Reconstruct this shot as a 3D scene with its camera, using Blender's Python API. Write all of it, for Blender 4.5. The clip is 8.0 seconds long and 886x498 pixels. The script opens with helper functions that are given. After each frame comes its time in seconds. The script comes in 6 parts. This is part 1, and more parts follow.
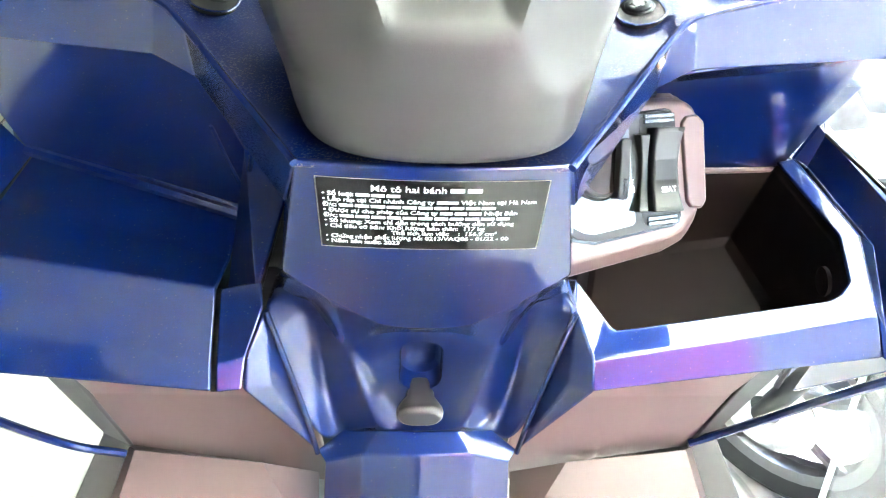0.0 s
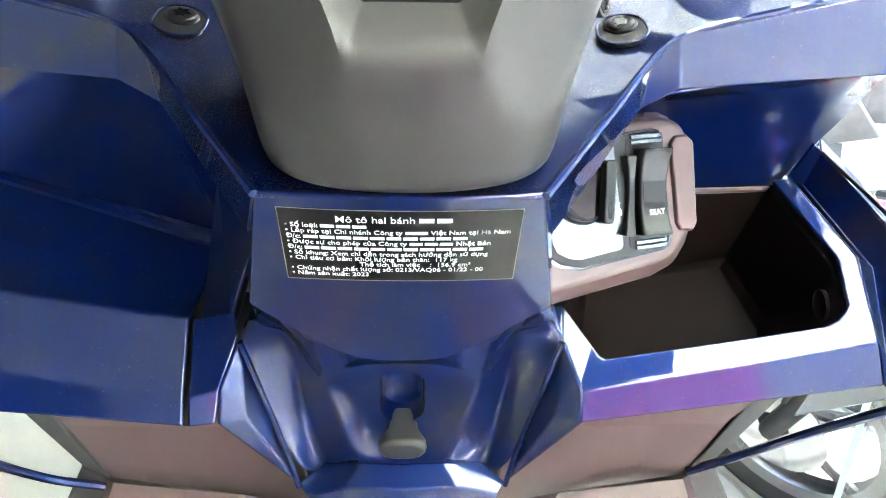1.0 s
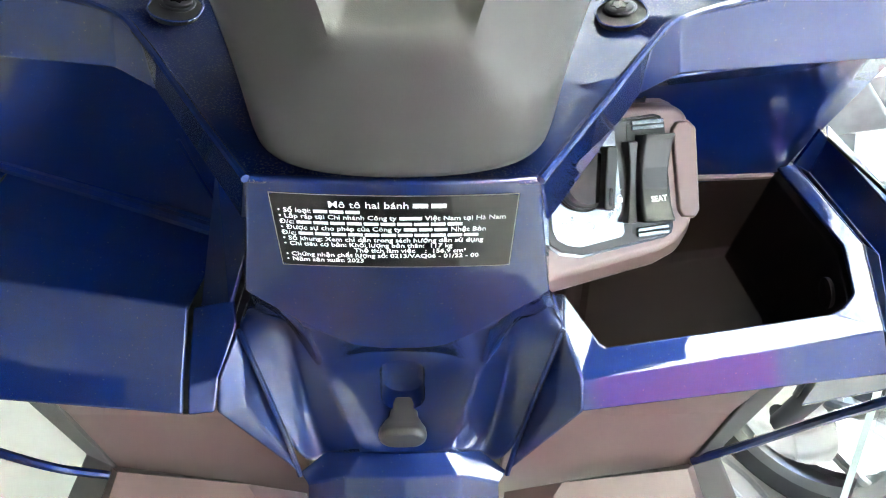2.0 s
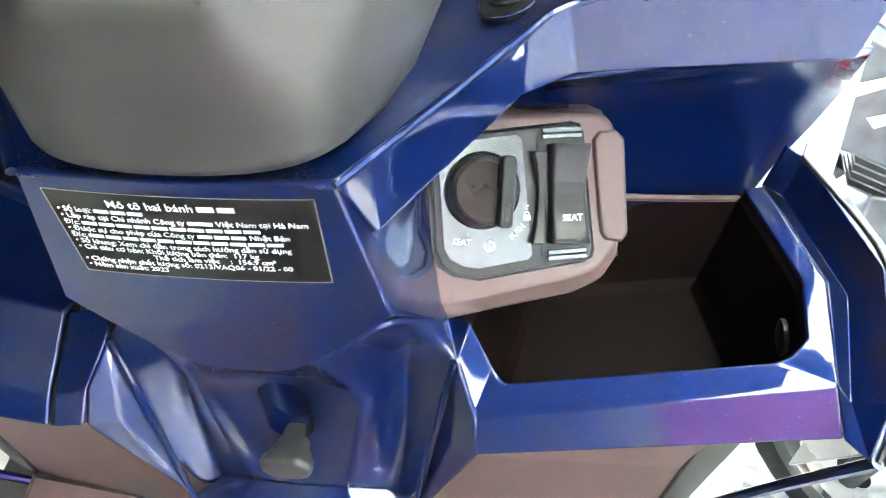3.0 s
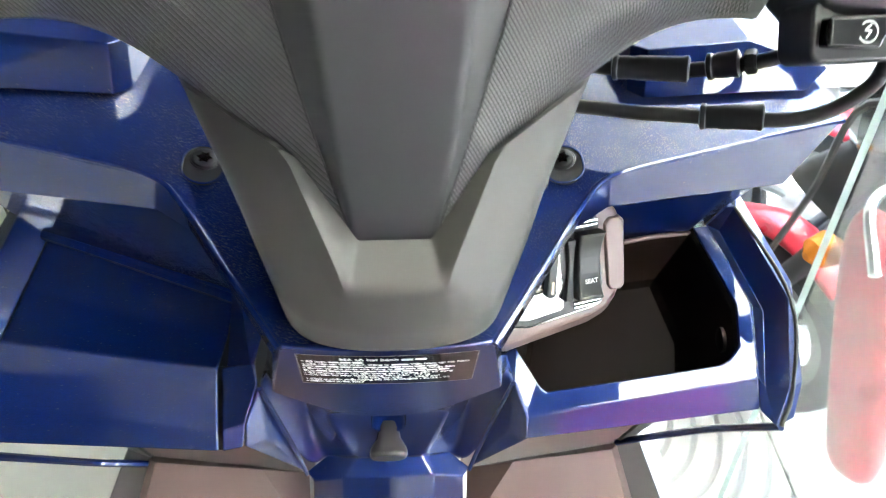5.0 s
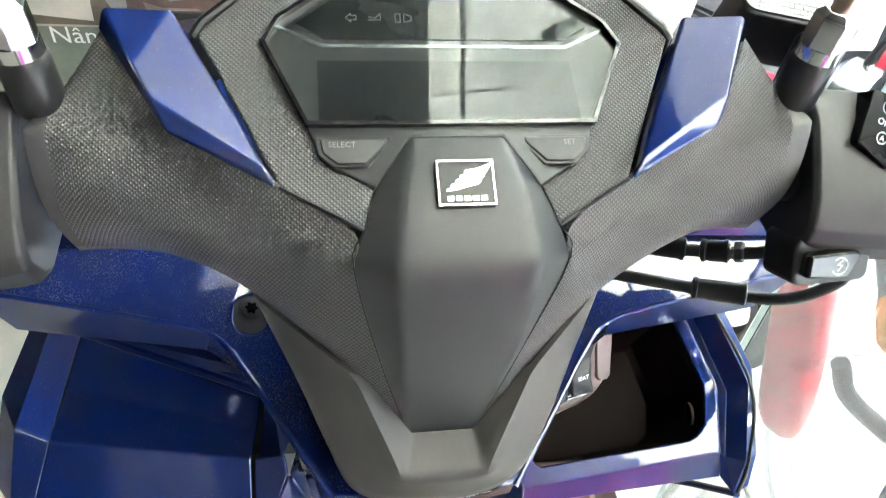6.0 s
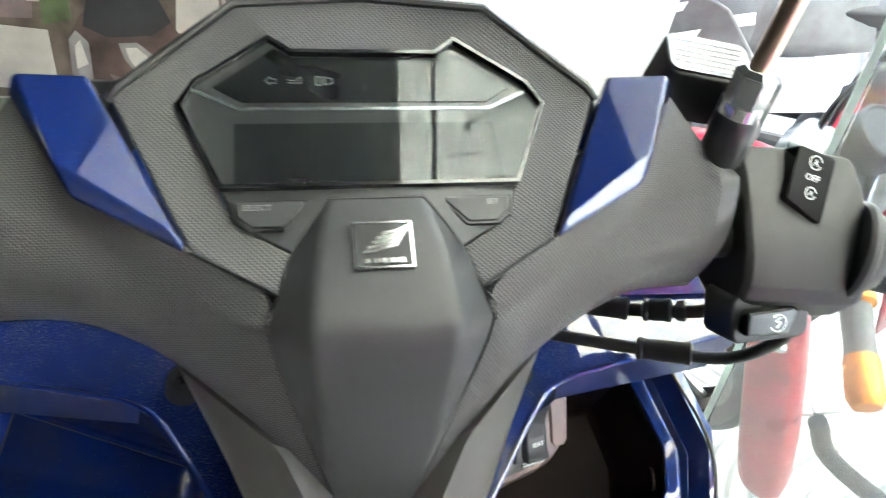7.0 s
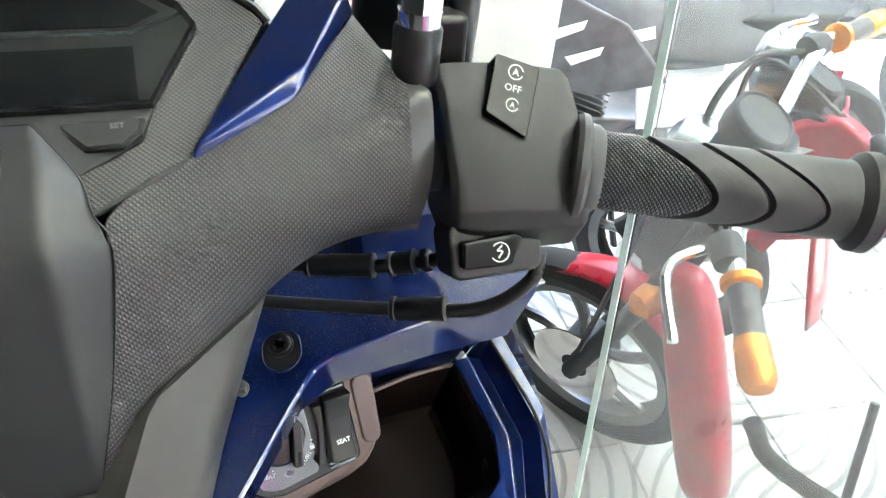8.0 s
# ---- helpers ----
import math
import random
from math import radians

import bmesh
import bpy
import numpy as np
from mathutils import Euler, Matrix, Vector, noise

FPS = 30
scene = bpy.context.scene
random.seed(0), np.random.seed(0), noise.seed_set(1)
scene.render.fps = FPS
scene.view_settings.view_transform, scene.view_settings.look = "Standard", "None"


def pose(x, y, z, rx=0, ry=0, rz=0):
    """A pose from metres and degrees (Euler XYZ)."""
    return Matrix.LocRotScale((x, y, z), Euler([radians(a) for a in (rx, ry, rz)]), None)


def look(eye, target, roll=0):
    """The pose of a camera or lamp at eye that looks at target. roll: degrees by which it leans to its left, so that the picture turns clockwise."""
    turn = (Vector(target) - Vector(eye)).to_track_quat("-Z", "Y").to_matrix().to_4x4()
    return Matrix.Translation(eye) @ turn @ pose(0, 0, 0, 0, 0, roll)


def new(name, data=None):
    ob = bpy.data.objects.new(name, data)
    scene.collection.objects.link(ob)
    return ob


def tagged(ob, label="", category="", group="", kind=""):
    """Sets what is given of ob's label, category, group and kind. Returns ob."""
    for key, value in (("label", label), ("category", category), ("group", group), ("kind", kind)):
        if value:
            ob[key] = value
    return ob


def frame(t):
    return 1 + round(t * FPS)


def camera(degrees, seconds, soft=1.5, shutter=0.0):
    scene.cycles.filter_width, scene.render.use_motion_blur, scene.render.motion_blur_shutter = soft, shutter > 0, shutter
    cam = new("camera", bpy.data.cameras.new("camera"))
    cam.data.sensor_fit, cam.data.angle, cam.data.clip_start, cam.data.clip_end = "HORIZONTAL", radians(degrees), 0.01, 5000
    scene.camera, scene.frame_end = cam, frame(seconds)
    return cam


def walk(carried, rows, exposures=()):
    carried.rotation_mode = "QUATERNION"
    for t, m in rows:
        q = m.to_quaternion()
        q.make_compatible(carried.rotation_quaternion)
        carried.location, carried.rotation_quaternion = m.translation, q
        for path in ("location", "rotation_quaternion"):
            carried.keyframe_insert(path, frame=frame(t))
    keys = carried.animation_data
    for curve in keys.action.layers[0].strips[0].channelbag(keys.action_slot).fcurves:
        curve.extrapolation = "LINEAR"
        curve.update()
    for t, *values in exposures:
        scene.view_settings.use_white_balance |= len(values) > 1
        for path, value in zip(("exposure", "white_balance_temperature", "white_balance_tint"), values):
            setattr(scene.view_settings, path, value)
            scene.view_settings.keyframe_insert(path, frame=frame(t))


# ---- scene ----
cam = camera(61.0, 8.0, soft=1.0, shutter=0.3)
PATH = [
    (0, (-0.011, -0.282, 0.967), (0.099, 1.389, -0.127), 2.9),
    (0.5, (0.004, -0.273, 0.965), (0.104, 1.413, -0.106), 2.2),
    (1, (0.003, -0.268, 0.966), (0.092, 1.422, -0.099), 2.0),
    (1.2, (0.001, -0.267, 0.966), (0.087, 1.421, -0.103), 2.0),
    (2.3, (0.022, -0.268, 0.957), (0.037, 1.409, -0.131), 0.1),
    (2.5, (0.043, -0.263, 0.948), (-0.039, 1.409, -0.146), 0.1),
    (2.7, (0.060, -0.256, 0.941), (-0.062, 1.436, -0.119), 0.1),
    (3, (0.100, -0.234, 0.943), (-0.087, 1.465, -0.097), -0.4),
    (3.5, (0.107, -0.234, 0.956), (-0.070, 1.475, -0.068), -0.2),
    (4, (0.101, -0.235, 0.956), (-0.070, 1.466, -0.081), 0.1),
    (4.2, (0.099, -0.240, 0.958), (-0.045, 1.455, -0.093), 0.5),
    (5.3, (-0.033, -0.266, 1.180), (0.192, 1.024, -0.330), 6.3),
    (5.5, (-0.041, -0.235, 1.208), (0.202, 0.990, -0.354), 8.4),
    (5.7, (-0.045, -0.215, 1.223), (0.226, 1.035, -0.314), 8.9),
    (6, (-0.047, -0.201, 1.233), (0.246, 1.063, -0.289), 9.0),
    (6.5, (-0.046, -0.197, 1.241), (0.274, 1.171, -0.182), 9.5),
    (7, (-0.023, -0.199, 1.229), (0.321, 1.186, -0.173), 8.6),
    (7.2, (0.014, -0.212, 1.2215), (0.410, 1.168, -0.172), 8.6),
    (7.5, (0.060, -0.217, 1.205), (0.512, 1.218, -0.113), 8.0),
    (8, (0.095, -0.227, 1.182), (0.527, 1.235, -0.113), 5.2),
]
walk(cam, [(t, look(eye, target, roll)) for t, eye, target, roll in PATH], exposures=((0.0, 6.60, 6000, 3), (0.5, 6.40, 6000, 3), (1.0, 5.82, 6000, 3), (2.5, 5.72, 6000, 3), (4.0, 5.72, 6000, 3), (5.3, 5.50, 6150, 5), (6.5, 5.08, 6150, 5), (7.0, 4.96, 6150, 5), (8.0, 4.64, 6150, 5)))
# ---- light: bright hazy day coming in from the open, glazed side ----
world = bpy.data.worlds.new("sky")
scene.world = world
world.use_nodes = True
wt = world.node_tree
sky = wt.nodes.new("ShaderNodeTexSky")
sky.sky_type = "NISHITA"
sky.sun_disc = False
sky.sun_elevation, sky.sun_rotation = radians(52), radians(120)
sky.dust_density = 3.0
wt.links.new(sky.outputs[0], wt.nodes["Background"].inputs[0])
wt.nodes["Background"].inputs[1].default_value = 0.15
sun_data = bpy.data.lights.new("sun", "SUN")
sun_data.energy, sun_data.angle, sun_data.color = 4.4, radians(2.0), (1.0, 0.96, 0.90)
sun = new("sun", sun_data)
sun.matrix_world = look((6 * math.sin(radians(120)), 6 * math.cos(radians(120)), 7.7), (0, 0, 0))


# ---- materials ----
def nodes_of(name):
    m = bpy.data.materials.new(name)
    m.use_nodes = True
    t = m.node_tree
    return m, t, t.nodes["Principled BSDF"]


def coords(t, scale=1.0):
    c = t.nodes.new("ShaderNodeTexCoord")
    mp = t.nodes.new("ShaderNodeMapping")
    mp.inputs["Scale"].default_value = (scale, scale, scale)
    t.links.new(c.outputs["Object"], mp.inputs[0])
    return mp.outputs[0]


def noise_of(t, scale, detail=3.0, rough=0.5):
    n = t.nodes.new("ShaderNodeTexNoise")
    n.inputs["Scale"].default_value, n.inputs["Detail"].default_value, n.inputs["Roughness"].default_value = scale, detail, rough
    t.links.new(coords(t), n.inputs["Vector"])
    return n.outputs[0]


def ranged(t, value, a, b, lo=0.3, hi=0.7):
    r = t.nodes.new("ShaderNodeMapRange")
    r.inputs["From Min"].default_value, r.inputs["From Max"].default_value = lo, hi
    r.inputs["To Min"].default_value, r.inputs["To Max"].default_value = a, b
    t.links.new(value, r.inputs["Value"])
    return r.outputs[0]


def mixed(t, fac, a, b):
    m = t.nodes.new("ShaderNodeMix")
    m.data_type = "RGBA"
    m.inputs["A"].default_value, m.inputs["B"].default_value = (*a, 1), (*b, 1)
    t.links.new(fac, m.inputs["Factor"])
    return m.outputs["Result"]


def bumped(t, p, height, strength, distance, normal_in="Normal"):
    b = t.nodes.new("ShaderNodeBump")
    b.inputs["Strength"].default_value, b.inputs["Distance"].default_value = strength, distance
    t.links.new(height, b.inputs["Height"])
    t.links.new(b.outputs[0], p.inputs[normal_in])
    return b


def plain(name, colour, rough, metal=0.0, vary=0.15, grain=600.0, bump=0.05, coat=0.0, spec=0.5):
    """A surface with a fine grain, and broad faint variation of tone and gloss."""
    m, t, p = nodes_of(name)
    big, fine = noise_of(t, 18.0, 4.0), noise_of(t, grain, 2.0)
    dark = tuple(c * (1 - vary) for c in colour)
    light = tuple(min(1, c * (1 + vary)) for c in colour)
    t.links.new(mixed(t, ranged(t, big, 0, 1), dark, light), p.inputs["Base Color"])
    t.links.new(ranged(t, big, max(0.02, rough * 0.88), min(1, rough * 1.12)), p.inputs["Roughness"])
    p.inputs["Metallic"].default_value = metal
    p.inputs["Coat Weight"].default_value = coat
    p.inputs["Coat Roughness"].default_value = 0.04
    p.inputs["Specular IOR Level"].default_value = spec
    if bump:
        bumped(t, p, fine, bump, 0.0004)
    return m


def paint(name, colour, dust=0.0):
    """Metallic lacquer: fine flakes under a clear coat, a few dust specks and hair scratches."""
    m, t, p = nodes_of(name)
    flake, wave = noise_of(t, 2600.0, 1.0), noise_of(t, 35.0, 2.0)
    base = mixed(t, ranged(t, flake, 0, 1), tuple(c * 0.75 for c in colour), tuple(c * 1.35 for c in colour))
    speck = ranged(t, noise_of(t, 900.0, 0.0), 0, 0.5, 0.80, 0.83)
    if dust:
        patch = ranged(t, noise_of(t, 26.0, 5.0, 0.65), 0, dust, 0.38, 0.60)
        grit = ranged(t, noise_of(t, 1300.0, 2.0, 0.6), 0, 1, 0.55, 0.63)
        mul = t.nodes.new("ShaderNodeMath")
        mul.operation = "MULTIPLY"
        t.links.new(patch, mul.inputs[0])
        t.links.new(grit, mul.inputs[1])
        speck = mul.outputs[0]
    mx = t.nodes.new("ShaderNodeMix")
    mx.data_type = "RGBA"
    t.links.new(speck, mx.inputs["Factor"])
    t.links.new(base, mx.inputs["A"])
    mx.inputs["B"].default_value = (0.16, 0.16, 0.18, 1) if dust else (0.10, 0.10, 0.13, 1)
    t.links.new(mx.outputs["Result"], p.inputs["Base Color"])
    p.inputs["Metallic"].default_value = 0.65
    p.inputs["Roughness"].default_value = 0.46
    p.inputs["Specular IOR Level"].default_value = 0.2
    p.inputs["Coat IOR"].default_value = 1.78
    p.inputs["Coat Weight"].default_value = 1.0
    p.inputs["Coat Roughness"].default_value = 0.012
    b = bumped(t, p, wave, 0.10, 0.0009, "Coat Normal")
    return m


def knurled(name, colour, pitch, rough, axis_u, axis_v, depth=0.00060, reach=0.0, valley=0.62, peak=1.25):
    """Moulded plastic with a grid of tiny pyramids set diamond-wise, their shading put into the colour."""
    m, t, p = nodes_of(name)
    c = t.nodes.new("ShaderNodeTexCoord")

    def along(axis):
        d = t.nodes.new("ShaderNodeVectorMath")
        d.operation = "DOT_PRODUCT"
        d.inputs[1].default_value = axis
        t.links.new(c.outputs["Object"], d.inputs[0])
        return d.outputs["Value"]

    def math_of(op, a, b):
        n = t.nodes.new("ShaderNodeMath")
        n.operation = op
        for i, v in enumerate((a, b)):
            if isinstance(v, (int, float)):
                n.inputs[i].default_value = v
            else:
                t.links.new(v, n.inputs[i])
        return n.outputs[0]

    geo, split = t.nodes.new("ShaderNodeNewGeometry"), t.nodes.new("ShaderNodeSeparateXYZ")
    t.links.new(geo.outputs["True Normal"], split.inputs[0])
    steep = math_of("GREATER_THAN", math_of("ABSOLUTE", split.outputs[0], 0.0), 0.72)

    def either(a, b):
        return math_of("ADD", math_of("MULTIPLY", a, math_of("SUBTRACT", 1.0, steep)), math_of("MULTIPLY", b, steep))

    u, v = either(along(axis_u), along((0, 1, 0))), either(along(axis_v), along((0, 0, 1)))
    one = math_of("PINGPONG", math_of("ADD", u, v), pitch)
    two = math_of("PINGPONG", math_of("SUBTRACT", u, v), pitch)
    height = math_of("DIVIDE", math_of("MINIMUM", one, two), pitch)
    if reach:
        inside = math_of("LESS_THAN", math_of("ABSOLUTE", along((1, 0, 0)), 0.0), reach)
        height = math_of("ADD", math_of("MULTIPLY", height, inside), math_of("MULTIPLY", 0.45, math_of("SUBTRACT", 1.0, inside)))
    big = noise_of(t, 14.0, 3.0)
    t.links.new(mixed(t, ranged(t, big, 0, 1), tuple(k * 0.85 for k in colour), tuple(k * 1.15 for k in colour)), p.inputs["Base Color"])
    # Groove shade and lit pyramid tips are mixed into the base colour by height.
    tip_shade = ranged(t, height, 0, 1, 0.05, 0.85)
    t.links.new(mixed(t, tip_shade, tuple(k * valley for k in colour), tuple(k * peak for k in colour)), p.inputs["Base Color"])
    t.links.new(ranged(t, big, rough * 0.9, rough * 1.1), p.inputs["Roughness"])
    bumped(t, p, height, 1.0, depth)
    return m


def shiny(name, colour, rough=0.12):
    return plain(name, colour, rough, metal=1.0, vary=0.06, bump=0.0)


BLUE = paint("blue_lacquer", (0.0008, 0.0124, 0.097))
BLUE_DUSTY = paint("dusty_blue_lacquer", (0.0008, 0.0124, 0.097), dust=0.65)
GREY = plain("warm_grey_plastic", (0.051, 0.0485, 0.0445), 0.42, vary=0.08, grain=2400, bump=0.12)
HOOK = plain("olive_grey_plastic", (0.050, 0.048, 0.042), 0.30, vary=0.1, grain=1200, bump=0.10)
DOME = plain("dark_grey_plastic", (0.032, 0.0325, 0.033), 0.42, vary=0.08, grain=2400, bump=0.12)
HOUSING = plain("charcoal_plastic", (0.024, 0.024, 0.024), 0.42, vary=0.08, grain=2400, bump=0.12)
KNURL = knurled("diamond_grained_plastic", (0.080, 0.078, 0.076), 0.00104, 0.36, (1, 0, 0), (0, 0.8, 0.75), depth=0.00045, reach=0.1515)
BLACK = plain("black_plastic", (0.011, 0.011, 0.011), 0.36, vary=0.12, grain=1800, bump=0.08)
GLOSS_BLACK = plain("gloss_black_plastic", (0.012, 0.012, 0.013), 0.10, vary=0.1, bump=0.0, coat=0.6)
SWITCH = plain("switch_black", (0.010, 0.010, 0.0105), 0.18, vary=0.1, bump=0.0, spec=0.30)
RUBBER = plain("black_rubber", (0.052, 0.052, 0.053), 0.46, vary=0.15, grain=900, bump=0.12)
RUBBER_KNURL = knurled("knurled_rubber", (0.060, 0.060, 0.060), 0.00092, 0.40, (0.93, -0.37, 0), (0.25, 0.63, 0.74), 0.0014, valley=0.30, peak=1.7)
TAUPE = plain("taupe_plastic", (0.145, 0.098, 0.089), 0.33, vary=0.07, grain=1500, bump=0.06)
LINER = plain("dark_brown_plastic", (0.0115, 0.0062, 0.0056), 0.62, vary=0.12, grain=900, bump=0.10, spec=0.12)
CHROME = shiny("chrome", (0.72, 0.72, 0.72), 0.10)
KNOB_FACE = plain("brown_black_gloss", (0.020, 0.012, 0.010), 0.16, vary=0.1, bump=0.0)
BRONZE = shiny("brushed_mirror_stem", (0.42, 0.33, 0.25), 0.28)
SILVER = plain("satin_silver_plate", (0.28, 0.30, 0.31), 0.20, metal=0.85, vary=0.05, bump=0.0)
STEEL = shiny("dark_steel", (0.16, 0.16, 0.16), 0.35)
SCREW = shiny("blackened_steel", (0.065, 0.065, 0.065), 0.38)
WHITE_INK = plain("white_ink", (0.80, 0.80, 0.80), 0.5, vary=0.03, bump=0.0)
GREY_INK = plain("grey_ink", (0.20, 0.20, 0.20), 0.5, vary=0.03, bump=0.0)
LABEL = plain("label_film", (0.016, 0.014, 0.013), 0.07, vary=0.1, bump=0.0)
LCD = plain("lcd_glass", (0.010, 0.012, 0.012), 0.30, vary=0.05, bump=0.0, coat=1.0, spec=0.1)
LCD_FACE = plain("lcd_face", (0.040, 0.042, 0.041), 0.40, vary=0.05, bump=0.0, coat=1.0, spec=0.15)
for m in (LCD, LCD_FACE):
    m.node_tree.nodes["Principled BSDF"].inputs["Coat Roughness"].default_value = 0.01
WALL_GREY = plain("grey_wall_paint", (0.055, 0.055, 0.057), 0.7, vary=0.1, grain=300, bump=0.1)
WALL_PALE = plain("pale_grey_wall_paint", (0.36, 0.36, 0.35), 0.7, vary=0.1, grain=300, bump=0.1)
WALL_MID = plain("mid_grey_wall_paint", (0.18, 0.18, 0.182), 0.7, vary=0.1, grain=300, bump=0.1)
WALL_WHITE = plain("white_wall_paint", (0.78, 0.78, 0.76), 0.7, vary=0.04, grain=300, bump=0.1)
PANEL = plain("grey_reflector_board", (0.40, 0.40, 0.40), 0.7, vary=0.06, grain=300, bump=0.1)
CEILING = plain("dark_ceiling", (0.050, 0.050, 0.050), 0.8, vary=0.2, grain=200, bump=0.1)
RED = plain("red_bike_paint", (0.36, 0.006, 0.022), 0.3, vary=0.2, bump=0.0, coat=0.3)
ORANGE = plain("orange_anodised", (0.85, 0.28, 0.02), 0.25, metal=0.4, vary=0.08, bump=0.0)
ALLOY = plain("cast_alloy", (0.20, 0.20, 0.20), 0.35, metal=0.8, vary=0.15, grain=400, bump=0.2)
TYRE = plain("tyre_rubber", (0.025, 0.025, 0.025), 0.75, vary=0.2, grain=300, bump=0.3)
BIKE_BLACK = plain("bike_black", (0.014, 0.015, 0.017), 0.50, vary=0.2, grain=300, bump=0.1)
# Dark bodywork lightened to mid grey, so the sun's glare sits in the colour.
BIKE_GREY = plain("bike_glare_grey", (0.11, 0.115, 0.12), 0.45, vary=0.25, grain=120, bump=0.05)
BIKE_BLUE = plain("bike_slate_blue", (0.06, 0.09, 0.13), 0.3, vary=0.15, bump=0.0, coat=0.4)
BIKE_WHITE = plain("bike_white", (0.75, 0.75, 0.75), 0.3, vary=0.05, bump=0.0, coat=0.5)

canopy_mat = bpy.data.materials.new("translucent_roof_sheet")
canopy_mat.use_nodes = True
ct_ = canopy_mat.node_tree
trans, diff, cmix = ct_.nodes.new("ShaderNodeBsdfTranslucent"), ct_.nodes["Principled BSDF"], ct_.nodes.new("ShaderNodeMixShader")
ct_.links.new(mixed(ct_, ranged(ct_, noise_of(ct_, 3.0, 4.0), 0, 1), (0.58, 0.575, 0.52), (0.64, 0.635, 0.58)), trans.inputs[0])
diff.inputs["Base Color"].default_value, diff.inputs["Roughness"].default_value = (0.8, 0.8, 0.74, 1), 0.4
cmix.inputs[0].default_value = 0.25
ct_.links.new(trans.outputs[0], cmix.inputs[1])
ct_.links.new(diff.outputs[0], cmix.inputs[2])
ct_.links.new(cmix.outputs[0], ct_.nodes["Material Output"].inputs[0])
glass_mat, gt_, gp = nodes_of("shop_glass")
gp.inputs["Base Color"].default_value = (0.93, 0.97, 0.95, 1)
gp.inputs["Transmission Weight"].default_value = 1.0
gp.inputs["Roughness"].default_value = 0.0
gp.inputs["IOR"].default_value = 1.45
# A white diffuse share gives both the pane's dust and a painted glare veil.
dust_veil_bsdf, dust_veil_mix = gt_.nodes.new("ShaderNodeBsdfDiffuse"), gt_.nodes.new("ShaderNodeMixShader")
gt_.links.new(ranged(gt_, noise_of(gt_, 5.0, 5.0, 0.6), 0.10, 0.22), dust_veil_mix.inputs[0])
gt_.links.new(gp.outputs[0], dust_veil_mix.inputs[1])
gt_.links.new(dust_veil_bsdf.outputs[0], dust_veil_mix.inputs[2])
gt_.links.new(dust_veil_mix.outputs[0], gt_.nodes["Material Output"].inputs[0])
edge_mat = plain("ground_glass_edge", (0.62, 0.78, 0.72), 0.35, vary=0.05, bump=0.0)


# ---- building helpers ----
def part(name, bm, material, parent, label="", smooth=True, bevel=0.0, segments=2, thick=0.0, frame_m=None, angle=25, sub=0):
    """Links a bmesh as one mesh under a thing or part."""
    if frame_m is not None:
        bmesh.ops.transform(bm, matrix=frame_m, verts=bm.verts)
    me = bpy.data.meshes.new(name)
    bm.to_mesh(me)
    bm.free()
    me.materials.append(material)
    for f in me.polygons:
        f.use_smooth = smooth
    if smooth and not bevel and not sub:
        me.set_sharp_from_angle(angle=radians(38))
    ob = new(name, me)
    ob.parent = parent
    if sub:
        ss = ob.modifiers.new("curvature", "SUBSURF")
        ss.levels = ss.render_levels = sub
        ss.boundary_smooth = "PRESERVE_CORNERS"
    if thick:
        s = ob.modifiers.new("thickness", "SOLIDIFY")
        s.thickness, s.offset = thick, -1
    if bevel:
        b = ob.modifiers.new("rounding", "BEVEL")
        b.width, b.segments, b.limit_method, b.angle_limit = bevel, segments, "ANGLE", radians(angle)
        b.use_clamp_overlap = True
        b.harden_normals = True
    if label:
        tagged(ob, label)
    return ob


def thing(name, label, category, at=(0, 0, 0), group="", kind=""):
    ob = new(name)
    ob.location = at
    return tagged(ob, label, category, group, kind)


EYE_SIDE = Vector((0.0, -1.2, 1.9))


def shell(verts, faces, mirror=False, toward=EYE_SIDE, creases=""):
    """A sheet of faces over named corners; mirror adds its twin across x = 0 and welds the two."""
    bm = bmesh.new()
    keys = list(verts)
    made = {k: bm.verts.new(verts[k]) for k in keys}
    for f in faces:
        bm.faces.new([made[k] for k in f.split()])
    if mirror:
        twin = {k: bm.verts.new((-verts[k][0], verts[k][1], verts[k][2])) for k in keys}
        for f in faces:
            bm.faces.new([twin[k] for k in reversed(f.split())])
        bmesh.ops.remove_doubles(bm, verts=bm.verts, dist=0.0004)
    bmesh.ops.recalc_face_normals(bm, faces=bm.faces)
    total = sum((f.normal.dot(toward - f.calc_center_median()) * f.calc_area() for f in bm.faces))
    if total < 0:
        bmesh.ops.reverse_faces(bm, faces=bm.faces)
    if creases:
        rim = "rim" in creases.split()
        creases = " ".join(c for c in creases.split() if c != "rim")
        layer = bm.edges.layers.float.new("crease_edge")
        for pair in creases.split():
            a, b, *w = pair.split("-")
            for s in ((1, -1) if mirror else (1,)):
                pa, pb = (Vector((s * verts[n][0], verts[n][1], verts[n][2])) for n in (a, b))
                for e in bm.edges:
                    p, q = e.verts[0].co, e.verts[1].co
                    if (p - pa).length + (q - pb).length < 0.0012 or (p - pb).length + (q - pa).length < 0.0012:
                        e[layer] = float(w[0]) if w else 0.8
                        e.smooth = e[layer] < 0.98
        if rim:
            for e in bm.edges:
                if len(e.link_faces) == 1:
                    e[layer] = 1.0
    loose = [v for v in bm.verts if not v.link_faces]
    bmesh.ops.delete(bm, geom=loose, context="VERTS")
    return bm


def flipped(bm):
    bmesh.ops.transform(bm, matrix=Matrix.Diagonal((-1, 1, 1, 1)), verts=bm.verts)
    bmesh.ops.reverse_faces(bm, faces=bm.faces)
    return bm


